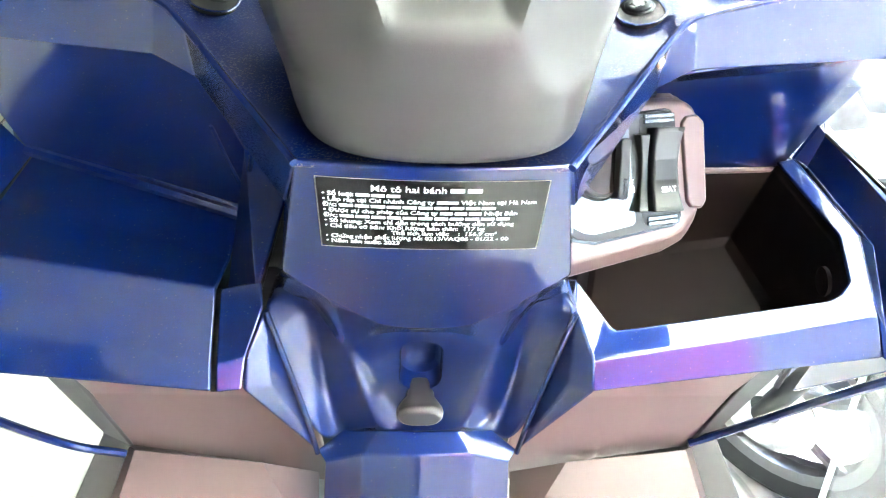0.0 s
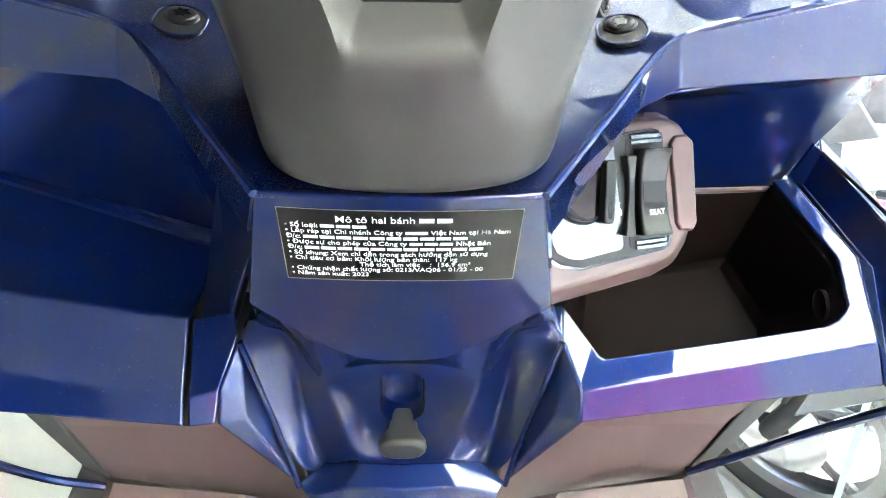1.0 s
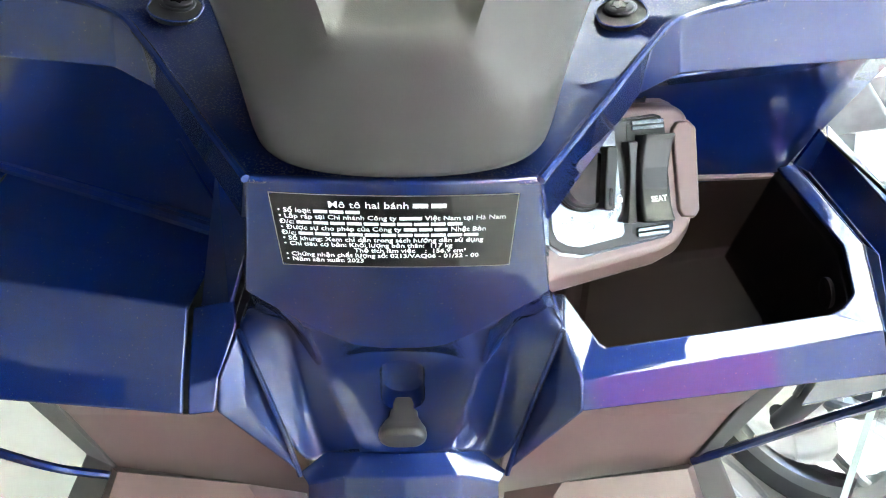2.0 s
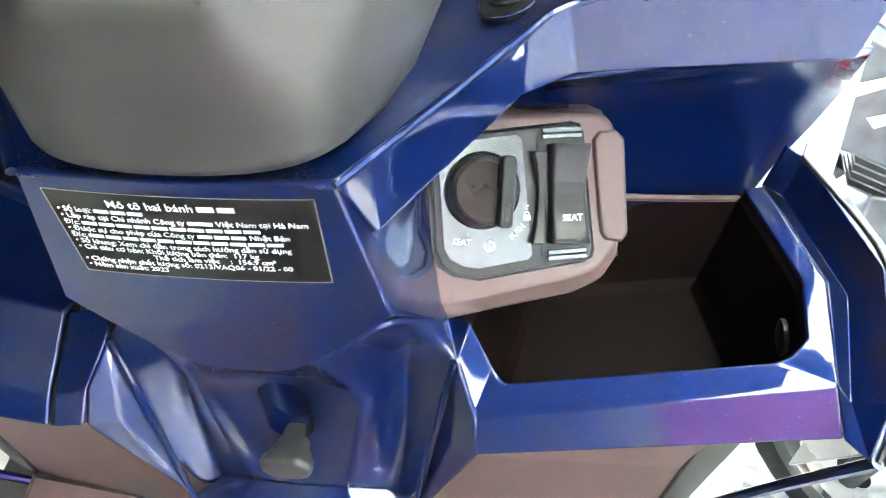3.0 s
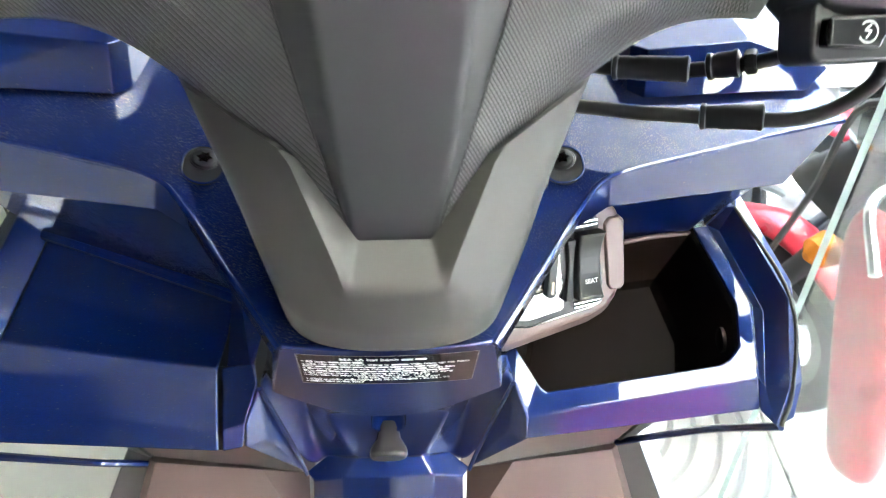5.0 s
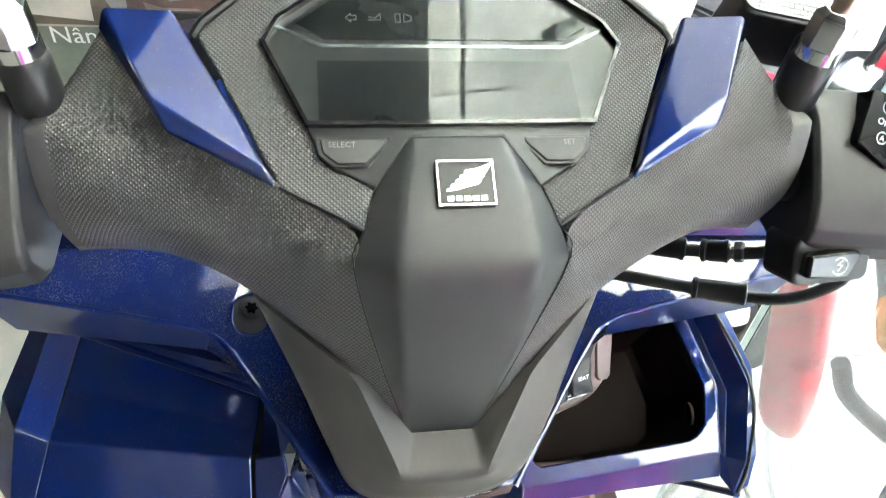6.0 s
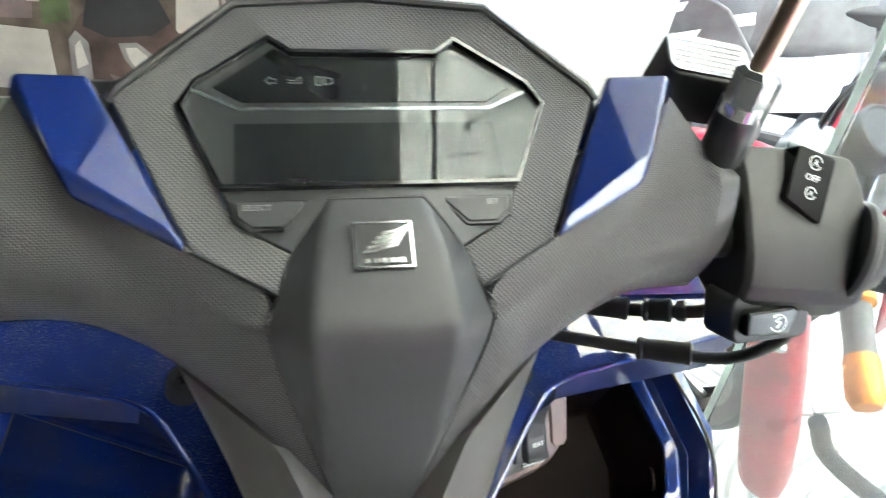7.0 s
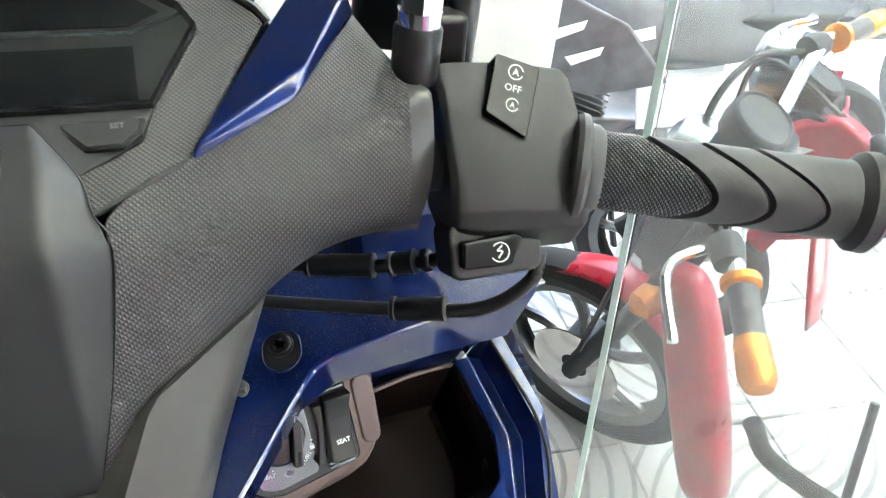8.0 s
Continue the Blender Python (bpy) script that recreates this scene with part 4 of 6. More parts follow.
def print_line(x, y, size, *pieces):
    """Words, and plain bars (given as widths) where names and addresses stand."""
    for p in pieces:
        if isinstance(p, str):
            ob = writing("lettering", p, size, tm @ Matrix.Translation((x, y, 0)), WHITE_INK, label_thing, bold=0.00003 if size < 0.004 else 0.00001)
            w = max((tm.inverted() @ v.co).x for v in ob.data.vertices) - x if len(ob.data.vertices) else 0.0
            x += w + size * 0.30
        else:
            n = max(1, round(p / 0.006))
            for i in range(n):
                w = p / n - size * 0.22
                part("print_bar", box(w, size * 0.48, 0.0001, tm @ Matrix.Translation((x + w / 2, y + size * 0.30, 0.00005))), WHITE_INK, label_thing, smooth=False)
                x += p / n
            x += size * 0.1


print_line(-0.0225, 0.0128, 0.0045, "Mô tô hai bánh", 0.0125)
rows_ = [
    ("• Số loại:", 0.0165), ("• Lắp ráp tại Chi nhánh Công ty", 0.0085, "Việt Nam tại Hà Nam"), ("Đ/c:", 0.058),
    ("• Được sự cho phép của Công ty", 0.0160, "Nhật Bản"), ("Đ/c:", 0.064), ("• Số khung: Xem chỉ dẫn trong sách hướng dẫn sử dụng",),
    ("• Chỉ tiêu cơ bản: Khối lượng bản thân:  117 kg",), ("                             Thể tích làm việc    :  156.9 cm³",),
    ("• Chứng nhận chất lượng số: 0213/VAQ06 - 01/22 - 00",), ("• Năm sản xuất: 2023",)]
for i, pieces in enumerate(rows_):
    print_line(-0.0400, 0.0098 - 0.0029 * i, 0.0031, *pieces)
for ob in (label_thing, *label_thing.children):
    for v in ob.data.vertices:
        v.co.y -= panel_bulge(v.co.x, v.co.z) * 0.985

# below the panel: hook nose, flanks, tunnel
N = {
    "Lb": (0.0598, panel_y(0.7885) + 0.001, 0.7885), "Lm": (0.040, panel_y(0.768) + 0.001, 0.768), "Lc": (0.018, panel_y(0.753) + 0.001, 0.753), "L0": (0, panel_y(0.752), 0.752),
    "c": (0.0730, 0.0260, 0.7480), "F": (0.078, 0.0150, 0.7350), "FC": (0.0870, 0.002, 0.715), "FB": (0.0885, -0.003, 0.698), "TU": (0.0575, 0.016, 0.634),
    "v1": (0.056, 0.021, 0.738), "g1": (0.0545, 0.0300, 0.6940), "g2": (0.0505, 0.0290, 0.6600), "g3": (0.0440, 0.0250, 0.6380),
    "P0": (0, -0.0005, 0.7365), "Pt": (0.022, 0.0005, 0.7345), "NT": (0.0380, 0.0090, 0.7140), "q": (0.0315, 0.0095, 0.690), "NB": (0.0235, 0.0165, 0.6490), "B0": (0, 0.0175, 0.647),
    "i0t": (0, 0.0065, 0.7280), "it": (0.0190, 0.0065, 0.7260), "im": (0.0275, 0.0135, 0.7060), "ib": (0.0170, 0.0195, 0.6570), "i0m": (0, 0.0155, 0.703), "i0b": (0, 0.0205, 0.6550),
}
hook_panel = part("hook_panel", shell(N, ["Lb c F v1", "Lb v1 Lm", "Lm v1 NT", "Lm NT Pt Lc", "Lc Pt P0 L0", "v1 F TU g2 g1", "v1 g1 NT", "NT g1 g2 q", "q g2 g3 NB", "g2 TU g3", "P0 Pt it i0t", "Pt NT im it", "NT q im", "q NB ib im", "NB B0 i0b ib", "i0t it im i0m", "i0m im ib i0b"], True,
     creases="rim Pt-P0-0.8 Pt-NT-0.8 NT-q-0.85 q-NB-0.85 NT-v1-0.5 NT-g1-0.6 NT-Lm-0.4 v1-F-0.5 c-F-0.6 g1-g2-0.5 g2-g3-0.4 v1-g1-0.4 NB-B0-0.8 g3-NB-0.7 TU-g3-0.7 F-TU-1"), BLUE, scooter,
     "glossy blue hollow panel round the bag hook", sub=3, thick=0.002)
for side in (1, -1):
    bm = shell({**N, "mid": (0.0768, 0.0040, 0.6955)}, ["F FC mid", "FC FB mid", "FB TU mid", "TU F mid"], toward=Vector((0.5, -1.0, 1.2)))
    part("flank_fin", bm if side > 0 else flipped(bm), BLUE, scooter, "glossy blue pointed fin", bevel=0.0035, segments=4, thick=0.003, angle=3)
    part("fin_edge", tube([(side * x, y, z) for x, y, z in ((0.077, 0.013, 0.736), (0.070, 0.013, 0.705), (0.062, 0.014, 0.665), (0.0572, 0.0155, 0.632))], 0.0016, 8), BLUE, scooter)
# arched slot cut through the hollow, with a cup behind it
slot_m = axes((0, 0.0128, 0.7005), (1, 0, 0), (0, -0.21, 1))
arch = rounded(0.0225, 0.0430, 0.0106)
cutter = new("cutter", bpy.data.meshes.new("cutter"))
cut_bm = prism(arch, 0.030, slot_m @ Matrix.Translation((0, 0, 0.015)))
cut_bm.to_mesh(cutter.data)
cut_bm.free()
cut = hook_panel.modifiers.new("slot", "BOOLEAN")
cut.operation, cut.object = "DIFFERENCE", cutter
bpy.context.view_layer.update()
pierced = bpy.data.meshes.new_from_object(hook_panel.evaluated_get(bpy.context.evaluated_depsgraph_get()))
hook_panel.modifiers.clear()
hook_panel.data = pierced
bpy.data.objects.remove(cutter)
cup = bmesh.new()
rings = [[cup.verts.new((x * k, y * k + dy, z)) for x, y in arch] for k, dy, z in ((1.03, 0, -0.0010), (0.99, 0, -0.0060), (0.90, -0.001, -0.0110), (0.70, -0.002, -0.0130))]
for p, q in zip(rings, rings[1:]):
    for n_ in range(len(arch)):
        cup.faces.new((p[n_], p[(n_ + 1) % len(arch)], q[(n_ + 1) % len(arch)], q[n_]))
cup.faces.new(rings[-1])
part("hook_slot", cup, BLUE, hook_panel, "rounded blue slot above the hook", frame_m=slot_m)
# bag hook
hk_m = axes((0, 0.0245, 0.6840), (1, 0, 0), (0, -0.30, 1))
part("bag_hook", ring_loft((rounded(0.0130, 0.0070, 0.003, 6, 0, -0.0055), 0.0), (rounded(0.0160, 0.0095, 0.0042, 6, 0, -0.0045), 0.012), (rounded(0.0240, 0.0165, 0.0080, 6, 0, -0.0025), 0.0195), (rounded(0.0252, 0.0190, 0.0088, 6, 0, -0.0015), 0.0235), (rounded(0.0215, 0.0155, 0.0070, 6, 0, -0.0015), 0.0262)), HOOK, scooter, "grey plastic bag hook", frame_m=hk_m, bevel=0.0015, segments=3, angle=28)

TN = {"NB": (0.023, 0.018, 0.648), "B0": (0, 0.017, 0.648), "TU": (0.0575, 0.016, 0.634), "v3": (0.043, 0.024, 0.642), "n1": (0.031, 0.008, 0.639), "n0": (0, 0.006, 0.640), "k1": (0.034, -0.020, 0.50), "k0": (0, -0.025, 0.50), "k2": (0.062, 0.010, 0.50), "j1": (0.040, -0.10, 0.36), "j0": (0, -0.11, 0.36), "j2": (0.085, -0.06, 0.36), "s": (0.053, 0.011, 0.630)}
part("tunnel", shell(TN, ["B0 NB n1 n0", "NB v3 TU s n1", "n0 n1 k1 k0", "n1 s k2 k1", "k0 k1 j1 j0", "k1 k2 j2 j1"], True), BLUE, scooter, "glossy dark blue centre tunnel", bevel=0.004, segments=3, thick=0.003, angle=10)

# ---- open pocket on the right ----
O = {
    "O0": (0.0815, 0.0400, 0.7390), "O1": (0.100, 0.0135, 0.7255), "O1b": (0.094, 0.018, 0.730), "O2": (0.2094, 0.0197, 0.7409), "O2b": (0.2205, 0.0265, 0.7450), "O2c": (0.2160, 0.0225, 0.7428), "O2d": (0.2236, 0.0300, 0.7468), "O1c": (0.0965, 0.0150, 0.7270), "O3": (0.2265, 0.056, 0.7585), "O4": (0.211, 0.113, 0.7745), "O5": (0.10, 0.110, 0.762),
    "F": (0.078, 0.0150, 0.7352), "F1": (0.0730, 0.0255, 0.7490), "FC": (0.0865, 0.003, 0.7135), "SR": (0.2330, 0.0114, 0.7375), "IR": (0.236, 0.053, 0.7605), "IT": (0.221, 0.113, 0.7765),
    "FB": (0.088, -0.003, 0.698), "BR": (0.2364, 0.0005, 0.7190),
    "Y": (0.2235, 0.102, 0.802), "CR": (0.240, 0.012, 0.729), "CI": (0.246, 0.053, 0.754), "CT": (0.231, 0.113, 0.771), "QR": (0.251, 0.004, 0.736), "QI": (0.254, 0.048, 0.772), "QT": (0.236, 0.114, 0.792), "BQ": (0.240, -0.014, 0.722),
    "XR": (0.262, 0.010, 0.735), "XI": (0.262, 0.062, 0.772), "XT": (0.243, 0.130, 0.793), "XB": (0.252, -0.010, 0.725), "ZB": (0.27, 0.10, 0.60), "ZR": (0.285, 0.10, 0.66), "ZI": (0.285, 0.14, 0.72), "ZT": (0.27, 0.19, 0.75),
}
part("pocket_rim", shell(O, ["O0 O1b FC F", "O0 F F1", "O1b O1c O1 FC", "O1 O2 SR FC", "O2 O2c O2b SR", "O2b O2d O3 IR SR", "O3 O4 IT IR", "FC SR BR FB"]), BLUE, scooter, "glossy dark blue rim of the open front pocket", bevel=0.002, segments=3, thick=0.003, angle=12)
part("rim_channel", shell(O, ["IT IR CI CT", "IR SR CR CI", "SR BR BQ CR", "CT CI QI QT", "CI CR QR QI", "CR BQ QR", "IT CT QT Y"]), BLUE, scooter, "dark blue channel beside the pocket", bevel=0.0015, thick=0.002, angle=15)
part("fairing_seam", tube([O["QT"], (0.2545, 0.046, 0.7735), (0.2525, 0.004, 0.737), (0.243, -0.014, 0.722)], 0.0013, 8), BLACK, scooter, "thin black seam along the fairing")
part("fairing_seam", tube([(0.243, -0.014, 0.722), (0.225, 0.020, 0.668), (0.200, 0.045, 0.620), (0.181, 0.056, 0.596)], 0.0028, 8), BLUE, scooter, "dark blue tube edge along the fairing")
part("side_fairing", shell(O, ["QT QI XI XT", "QI QR XR XI", "QR BQ XB XR", "XT XI ZI ZT", "XI XR ZR ZI", "XR XB ZB ZR"], toward=Vector((1.5, -0.6, 1.5))), BLUE, scooter, "glossy dark blue outer fairing", bevel=0.002, thick=0.002, angle=12)
PW = {"A": (0.110, 0.042, 0.8500), "A2": (0.168, 0.060, 0.8530), "WE": (0.2390, 0.080, 0.8540), "e1": (0.2385, 0.0965, 0.8320), "e2": (0.2325, 0.1040, 0.8120), "e3": (0.2225, 0.1090, 0.7920), "O4": (0.2155, 0.1150, 0.7700), "O5": (0.2145, 0.1165, 0.7640),
      "B": (0.105, 0.100, 0.760), "m1": (0.110, 0.085, 0.835), "m2": (0.110, 0.100, 0.800), "n1": (0.172, 0.096, 0.834), "n2": (0.172, 0.108, 0.804), "n3": (0.165, 0.114, 0.760)}
part("pocket_wall", shell(PW, ["A A2 n1 m1", "A2 WE e1 n1", "m1 n1 n2 m2", "n1 e1 e2 n2", "m2 n2 n3 B", "n2 e2 e3 n3", "n3 e3 O4", "n3 O4 O5"], creases="rim"), BLUE, scooter, "dark blue wall under the wing", sub=2, thick=0.002)
part("wall_lip", tube([(0.140, 0.0890, 0.7790), (0.180, 0.1080, 0.7700), (0.2150, 0.1150, 0.7680)], 0.0018, 8), TAUPE, scooter, "taupe lip along the pocket's back edge")


def liner():
    loop = ["O0", "O1b", "O1c", "O1", "O2", "O2c", "O2b", "O2d", "O3", "O4", "O5"]
    bm = bmesh.new()
    c = Vector((0.155, 0.066, 0.745))
    rings = []
    for drop, s, dy in ((0.0, 1.06, 0.0), (0.002, 0.985, 0.0), (0.054, 0.80, 0.016), (0.060, 0.74, 0.016)):
        rings.append([bm.verts.new(Vector((c.x + (O[n][0] - c.x) * s, c.y + (O[n][1] - c.y) * s + dy, O[n][2] - 0.0035 - drop))) for n in loop])
    for p, q in zip(rings, rings[1:]):
        for i in range(len(loop)):
            j = (i + 1) % len(loop)
            bm.faces.new((p[i], p[j], q[j], q[i]))
    bm.faces.new(rings[-1])
    bmesh.ops.recalc_face_normals(bm, faces=bm.faces)
    total = sum(f.normal.dot(c - f.calc_center_median()) for f in bm.faces)
    if total < 0:
        bmesh.ops.reverse_faces(bm, faces=bm.faces)
    return bm


lin = part("pocket_liner", liner(), LINER, scooter, "dark brown plastic inside of the pocket", bevel=0.003, thick=0.002)
part("liner_plug", lathe([(0.0085, 0), (0.0085, 0.002), (0.006, 0.003)], (0.2215, 0.045, 0.735), (0.200, 0.047, 0.733), 20), LINER, lin, "round black plug")

# ---- ignition lock module ----
LM = axes((0.0985, 0.0550, 0.7935), (0.957, 0.289, -0.03), (-0.13, 0.41, 0.90))
T3 = Matrix.Translation


face_ = [(-0.0375, -0.0425), (0.026, -0.0352), (0.0375, -0.0315), (0.0450, -0.0235), (0.0476, -0.0125), (0.0476, 0.0240), (0.0445, 0.0310), (0.0380, 0.0342), (-0.0300, 0.0365), (-0.0375, 0.0335)]
skirt_ = [(-0.0375, -0.0520), (0.027, -0.0445), (0.0410, -0.0395), (0.0490, -0.0290), (0.0500, -0.0130), (0.0500, 0.0250), (0.0465, 0.0330), (0.0390, 0.0368), (-0.0300, 0.0390), (-0.0375, 0.0360)]
lock = part("lock_module", ring_loft((face_, 0.0026), (skirt_, -0.0050), (skirt_, -0.055)), TAUPE, scooter, "taupe plastic ignition lock module with a silver plate", bevel=0.0028, segments=4, frame_m=LM, angle=18)
part("module_shelf", shell({"a": (-0.050, 0.0368, -0.006), "b": (0.0385, 0.0352, -0.006), "c": (0.0465, 0.031, -0.007), "d": (0.050, 0.062, -0.040), "e": (0.044, 0.068, -0.038), "f": (-0.050, 0.068, -0.038), "g": (0.052, -0.03, -0.040), "h": (0.0500, -0.03, -0.007)},
                           ["a b e f", "b c d e", "c h g d"], toward=Vector((0.3, 0.5, 0.3))), TAUPE, lock, "taupe top of the lock module", frame_m=LM, bevel=0.003, segments=3, thick=0.002)
part("side_latch", ring_loft(([(0.0362, 0.0225), (0.0392, 0.0260), (0.0455, 0.0260), (0.0492, 0.0225), (0.0494, -0.0180), (0.0470, -0.0215), (0.0405, -0.0205), (0.0382, -0.0170)], 0.0046), ([(0.0355, 0.0232), (0.0388, 0.0270), (0.0470, 0.0270), (0.0512, 0.0230), (0.0512, -0.0190), (0.0480, -0.0225), (0.0398, -0.0214), (0.0374, -0.0178)], 0.0015), ([(0.0355, 0.0232), (0.0388, 0.0270), (0.0470, 0.0270), (0.0512, 0.0230), (0.0512, -0.0190), (0.0480, -0.0225), (0.0398, -0.0214), (0.0374, -0.0178)], -0.012)), TAUPE, lock, "taupe press flap", frame_m=LM, bevel=0.0010, segments=3)
bz = [(-0.0223, 0.0277), (-0.0300, 0.0225), (-0.0353, 0.0152), (-0.0358, -0.0199), (-0.0335, -0.0262), (-0.0280, -0.0304), (-0.0168, -0.0331), (0.0286, -0.0288), (0.0325, -0.0270), (0.0335, -0.0240), (0.0310, 0.0245), (0.0295, 0.0290), (0.0257, 0.0302), (-0.0099, 0.0283)]
part("bezel_gap", prism([(x * 1.035, y * 1.035) for x, y in bz], 0.003, LM @ T3((0, 0, 0.0030))), GLOSS_BLACK, lock, "black gap round the lock bezel", smooth=False)
part("lock_bezel", prism([(x * 0.995, y * 0.995) for x, y in bz], 0.004, LM @ T3((0, 0, 0.0042))), HOUSING, lock, "charcoal lock bezel", bevel=0.0008)
sp = [(-0.0175, 0.0255), (-0.0265, 0.0213), (-0.0324, 0.0151), (-0.0322, -0.0190), (-0.0300, -0.0240), (-0.0241, -0.0275), (-0.0179, -0.0289), (0.0045, -0.0266), (0.0063, -0.0245), (0.0040, 0.0250), (0.0018, 0.0267)]
part("silver_plate", prism(sp, 0.002, LM @ T3((0, 0, 0.0048))), SILVER, lock, "satin silver lock plate", bevel=0.0004)
ctr = LM @ T3((-0.0145, 0.0042, 0.0048))
knob = part("lock_knob", lathe([(0.0156, 0), (0.0156, 0.0012), (0.0147, 0.0016), (0.0142, 0.0060), (0.0130, 0.0068)], ctr @ Vector((0, 0, 0)), ctr @ Vector((0, 0, 1)), 40), BLACK, lock, "black rotary ignition knob")
part("knob_face", prism([(0.0123 * math.cos(math.tau * i / 36) , 0.0123 * math.sin(math.tau * i / 36)) for i in range(36)], 0.0006, ctr @ T3((0, 0, 0.0073))), KNOB_FACE, knob, "glossy brown-black face", smooth=False)
part("knob_ring", lathe([(0.0156, 0.0010), (0.0164, 0.0012), (0.0164, 0.0002)], ctr @ Vector((0, 0, 0)), ctr @ Vector((0, 0, 1)), 40, caps=False), GLOSS_BLACK, knob, "thin black ring")
part("knob_grip", prism(rounded(0.0062, 0.0300, 0.0022), 0.010, ctr @ T3((0.0082, -0.001, 0.0120)) @ Matrix.Rotation(radians(-7), 4, "Z")), BLACK, knob, "raised knob bar", bevel=0.0012)
part("knob_slot", prism(rounded(0.0018, 0.0080, 0.0008), 0.0005, ctr @ T3((0.0074, -0.0095, 0.0122)) @ Matrix.Rotation(radians(-7), 4, "Z")), GLOSS_BLACK, knob, smooth=False)
part("position_mark", strip_line(circle_line(-0.0125, -0.0195, 0.0022, 0, 360), 0.0007, 0.0002, LM @ T3((0, 0, 0.0048))), WHITE_INK, lock, "white ring mark", smooth=False)
PALE_INK = plain("pale_plate_ink", (0.62, 0.63, 0.64), 0.5, vary=0.03, bump=0.0)
writing("lettering", "SEAT", 0.0036, LM @ T3((-0.0245, -0.0180, 0.00495)) @ Matrix.Rotation(radians(-8), 4, "Z"), PALE_INK, lock, "CENTER", bold=0.00008)
writing("lettering", "PUSH", 0.0034, LM @ T3((0.0005, -0.0150, 0.00495)) @ Matrix.Rotation(radians(42), 4, "Z"), PALE_INK, lock, "CENTER", bold=0.00008)
part("position_mark", prism(rounded(0.0030, 0.0026, 0.0005), 0.0002, LM @ T3((0.0045, -0.0085, 0.0050))), PALE_INK, lock, "padlock mark", smooth=False)
part("position_mark", strip_line(circle_line(0.0045, -0.0070, 0.0010, 0, 180), 0.0005, 0.0002, LM @ T3((0, 0, 0.0048))), PALE_INK, lock, smooth=False)
for x, y in ((-0.0215, -0.0140), (0.0050, -0.0035)):
    part("position_mark", box(0.0009, 0.0009, 0.0002, LM @ T3((x, y, 0.0049))), PALE_INK, lock, smooth=False)
part("switch_well", prism(rounded(0.0210, 0.0545, 0.002), 0.0006, LM @ T3((0.0210, 0.0006, 0.0046))), BLACK, lock, "black switch well", smooth=False)
for y in (0.0263, -0.0254):
    for j in range(2):
        part("bright_bar", box(0.0175, 0.0020, 0.0020, LM @ T3((0.0215, y + (0.0014 if j else -0.0012), 0.0052))), SILVER, lock, "bright metal strip", bevel=0.0004)


def seat_rocker():
    bm = bmesh.new()
    rows_r = []
    for i in range(17):
        u = -1 + i / 8
        z = 0.0080 + 0.0052 * u * u
        wide = 0.0082 + 0.0008 * u * u
        for_row = [(-wide, 0.002), (-wide, z - 0.0012), (-wide + 0.0013, z), (wide - 0.0013, z), (wide, z - 0.0012), (wide, 0.002)]
        rows_r.append([bm.verts.new((x, u * 0.0212, h)) for x, h in for_row])
    for p, q in zip(rows_r, rows_r[1:]):
        for j in range(6):
            bm.faces.new((p[j], p[(j + 1) % 6], q[(j + 1) % 6], q[j]))
    bm.faces.new(rows_r[0])
    bm.faces.new(rows_r[-1])
    bmesh.ops.recalc_face_normals(bm, faces=bm.faces)
    return bm


seat = part("seat_switch", seat_rocker(), BLACK, lock, "black concave seat release switch with white word", frame_m=LM @ T3((0.0226, 0.0005, 0)) @ Matrix.Rotation(radians(-3), 4, "Z"), bevel=0.0012, segments=3, angle=40)
part("switch_pad", prism(rounded(0.0120, 0.0300, 0.0010), 0.0004, LM @ T3((0.0228, 0.0005, 0.0083)) @ Matrix.Rotation(radians(-3), 4, "Z")), BLACK, seat, "faint raised pad", smooth=False)
writing("lettering", "SEAT", 0.0040, LM @ T3((0.0232, -0.0108, 0.0098)) @ Matrix.Rotation(radians(-1), 4, "Z") @ Matrix.Rotation(radians(-14), 4, "X"), WHITE_INK, seat, "CENTER", bold=0.00010)


def side_rib():
    """A narrow hourglass rib, dished in the middle."""
    bm = bmesh.new()
    rows_r = []
    for i in range(15):
        u = -1 + i / 7
        x = 0.0004 * u - 0.0022 * (1 - u * u) * -1
        half, z = 0.0019 + 0.0011 * u * u, 0.0070 + 0.0035 * u * u
        rows_r.append([bm.verts.new((x + k, u * 0.0196, h)) for k, h in ((-half, 0.003), (-half, z), (half, z), (half, 0.003))])
    for p, q in zip(rows_r, rows_r[1:]):
        for j in range(4):
            bm.faces.new((p[j], p[(j + 1) % 4], q[(j + 1) % 4], q[j]))
    bm.faces.new(rows_r[0])
    bm.faces.new(rows_r[-1])
    bmesh.ops.recalc_face_normals(bm, faces=bm.faces)
    return bm


part("side_rib", side_rib(), BLACK, lock, "curved black rib", frame_m=LM @ T3((0.0088, -0.0004, 0)) @ Matrix.Rotation(radians(-3), 4, "Z"), bevel=0.0010, segments=3, angle=40)
tab_m = LM @ T3((0.016, 0.0352, -0.006)) @ Matrix.Rotation(radians(-44), 4, "X")
part("upper_tab", prism([(-0.020, 0.010), (-0.008, 0.005), (0.012, 0.005), (0.015, 0.009), (0.013, 0.022), (0.004, 0.026), (-0.006, 0.022)], 0.003, tab_m @ T3((0, 0, 0.0012))), BLUE, lock, "glossy dark window in the module's top", bevel=0.0012)
part("tab_rim", strip_line([(-0.021, 0.010), (-0.008, 0.004), (0.013, 0.004), (0.016, 0.009), (0.014, 0.023)], 0.0012, 0.0016, tab_m), BLACK, lock, "dark edge of the window", smooth=False)
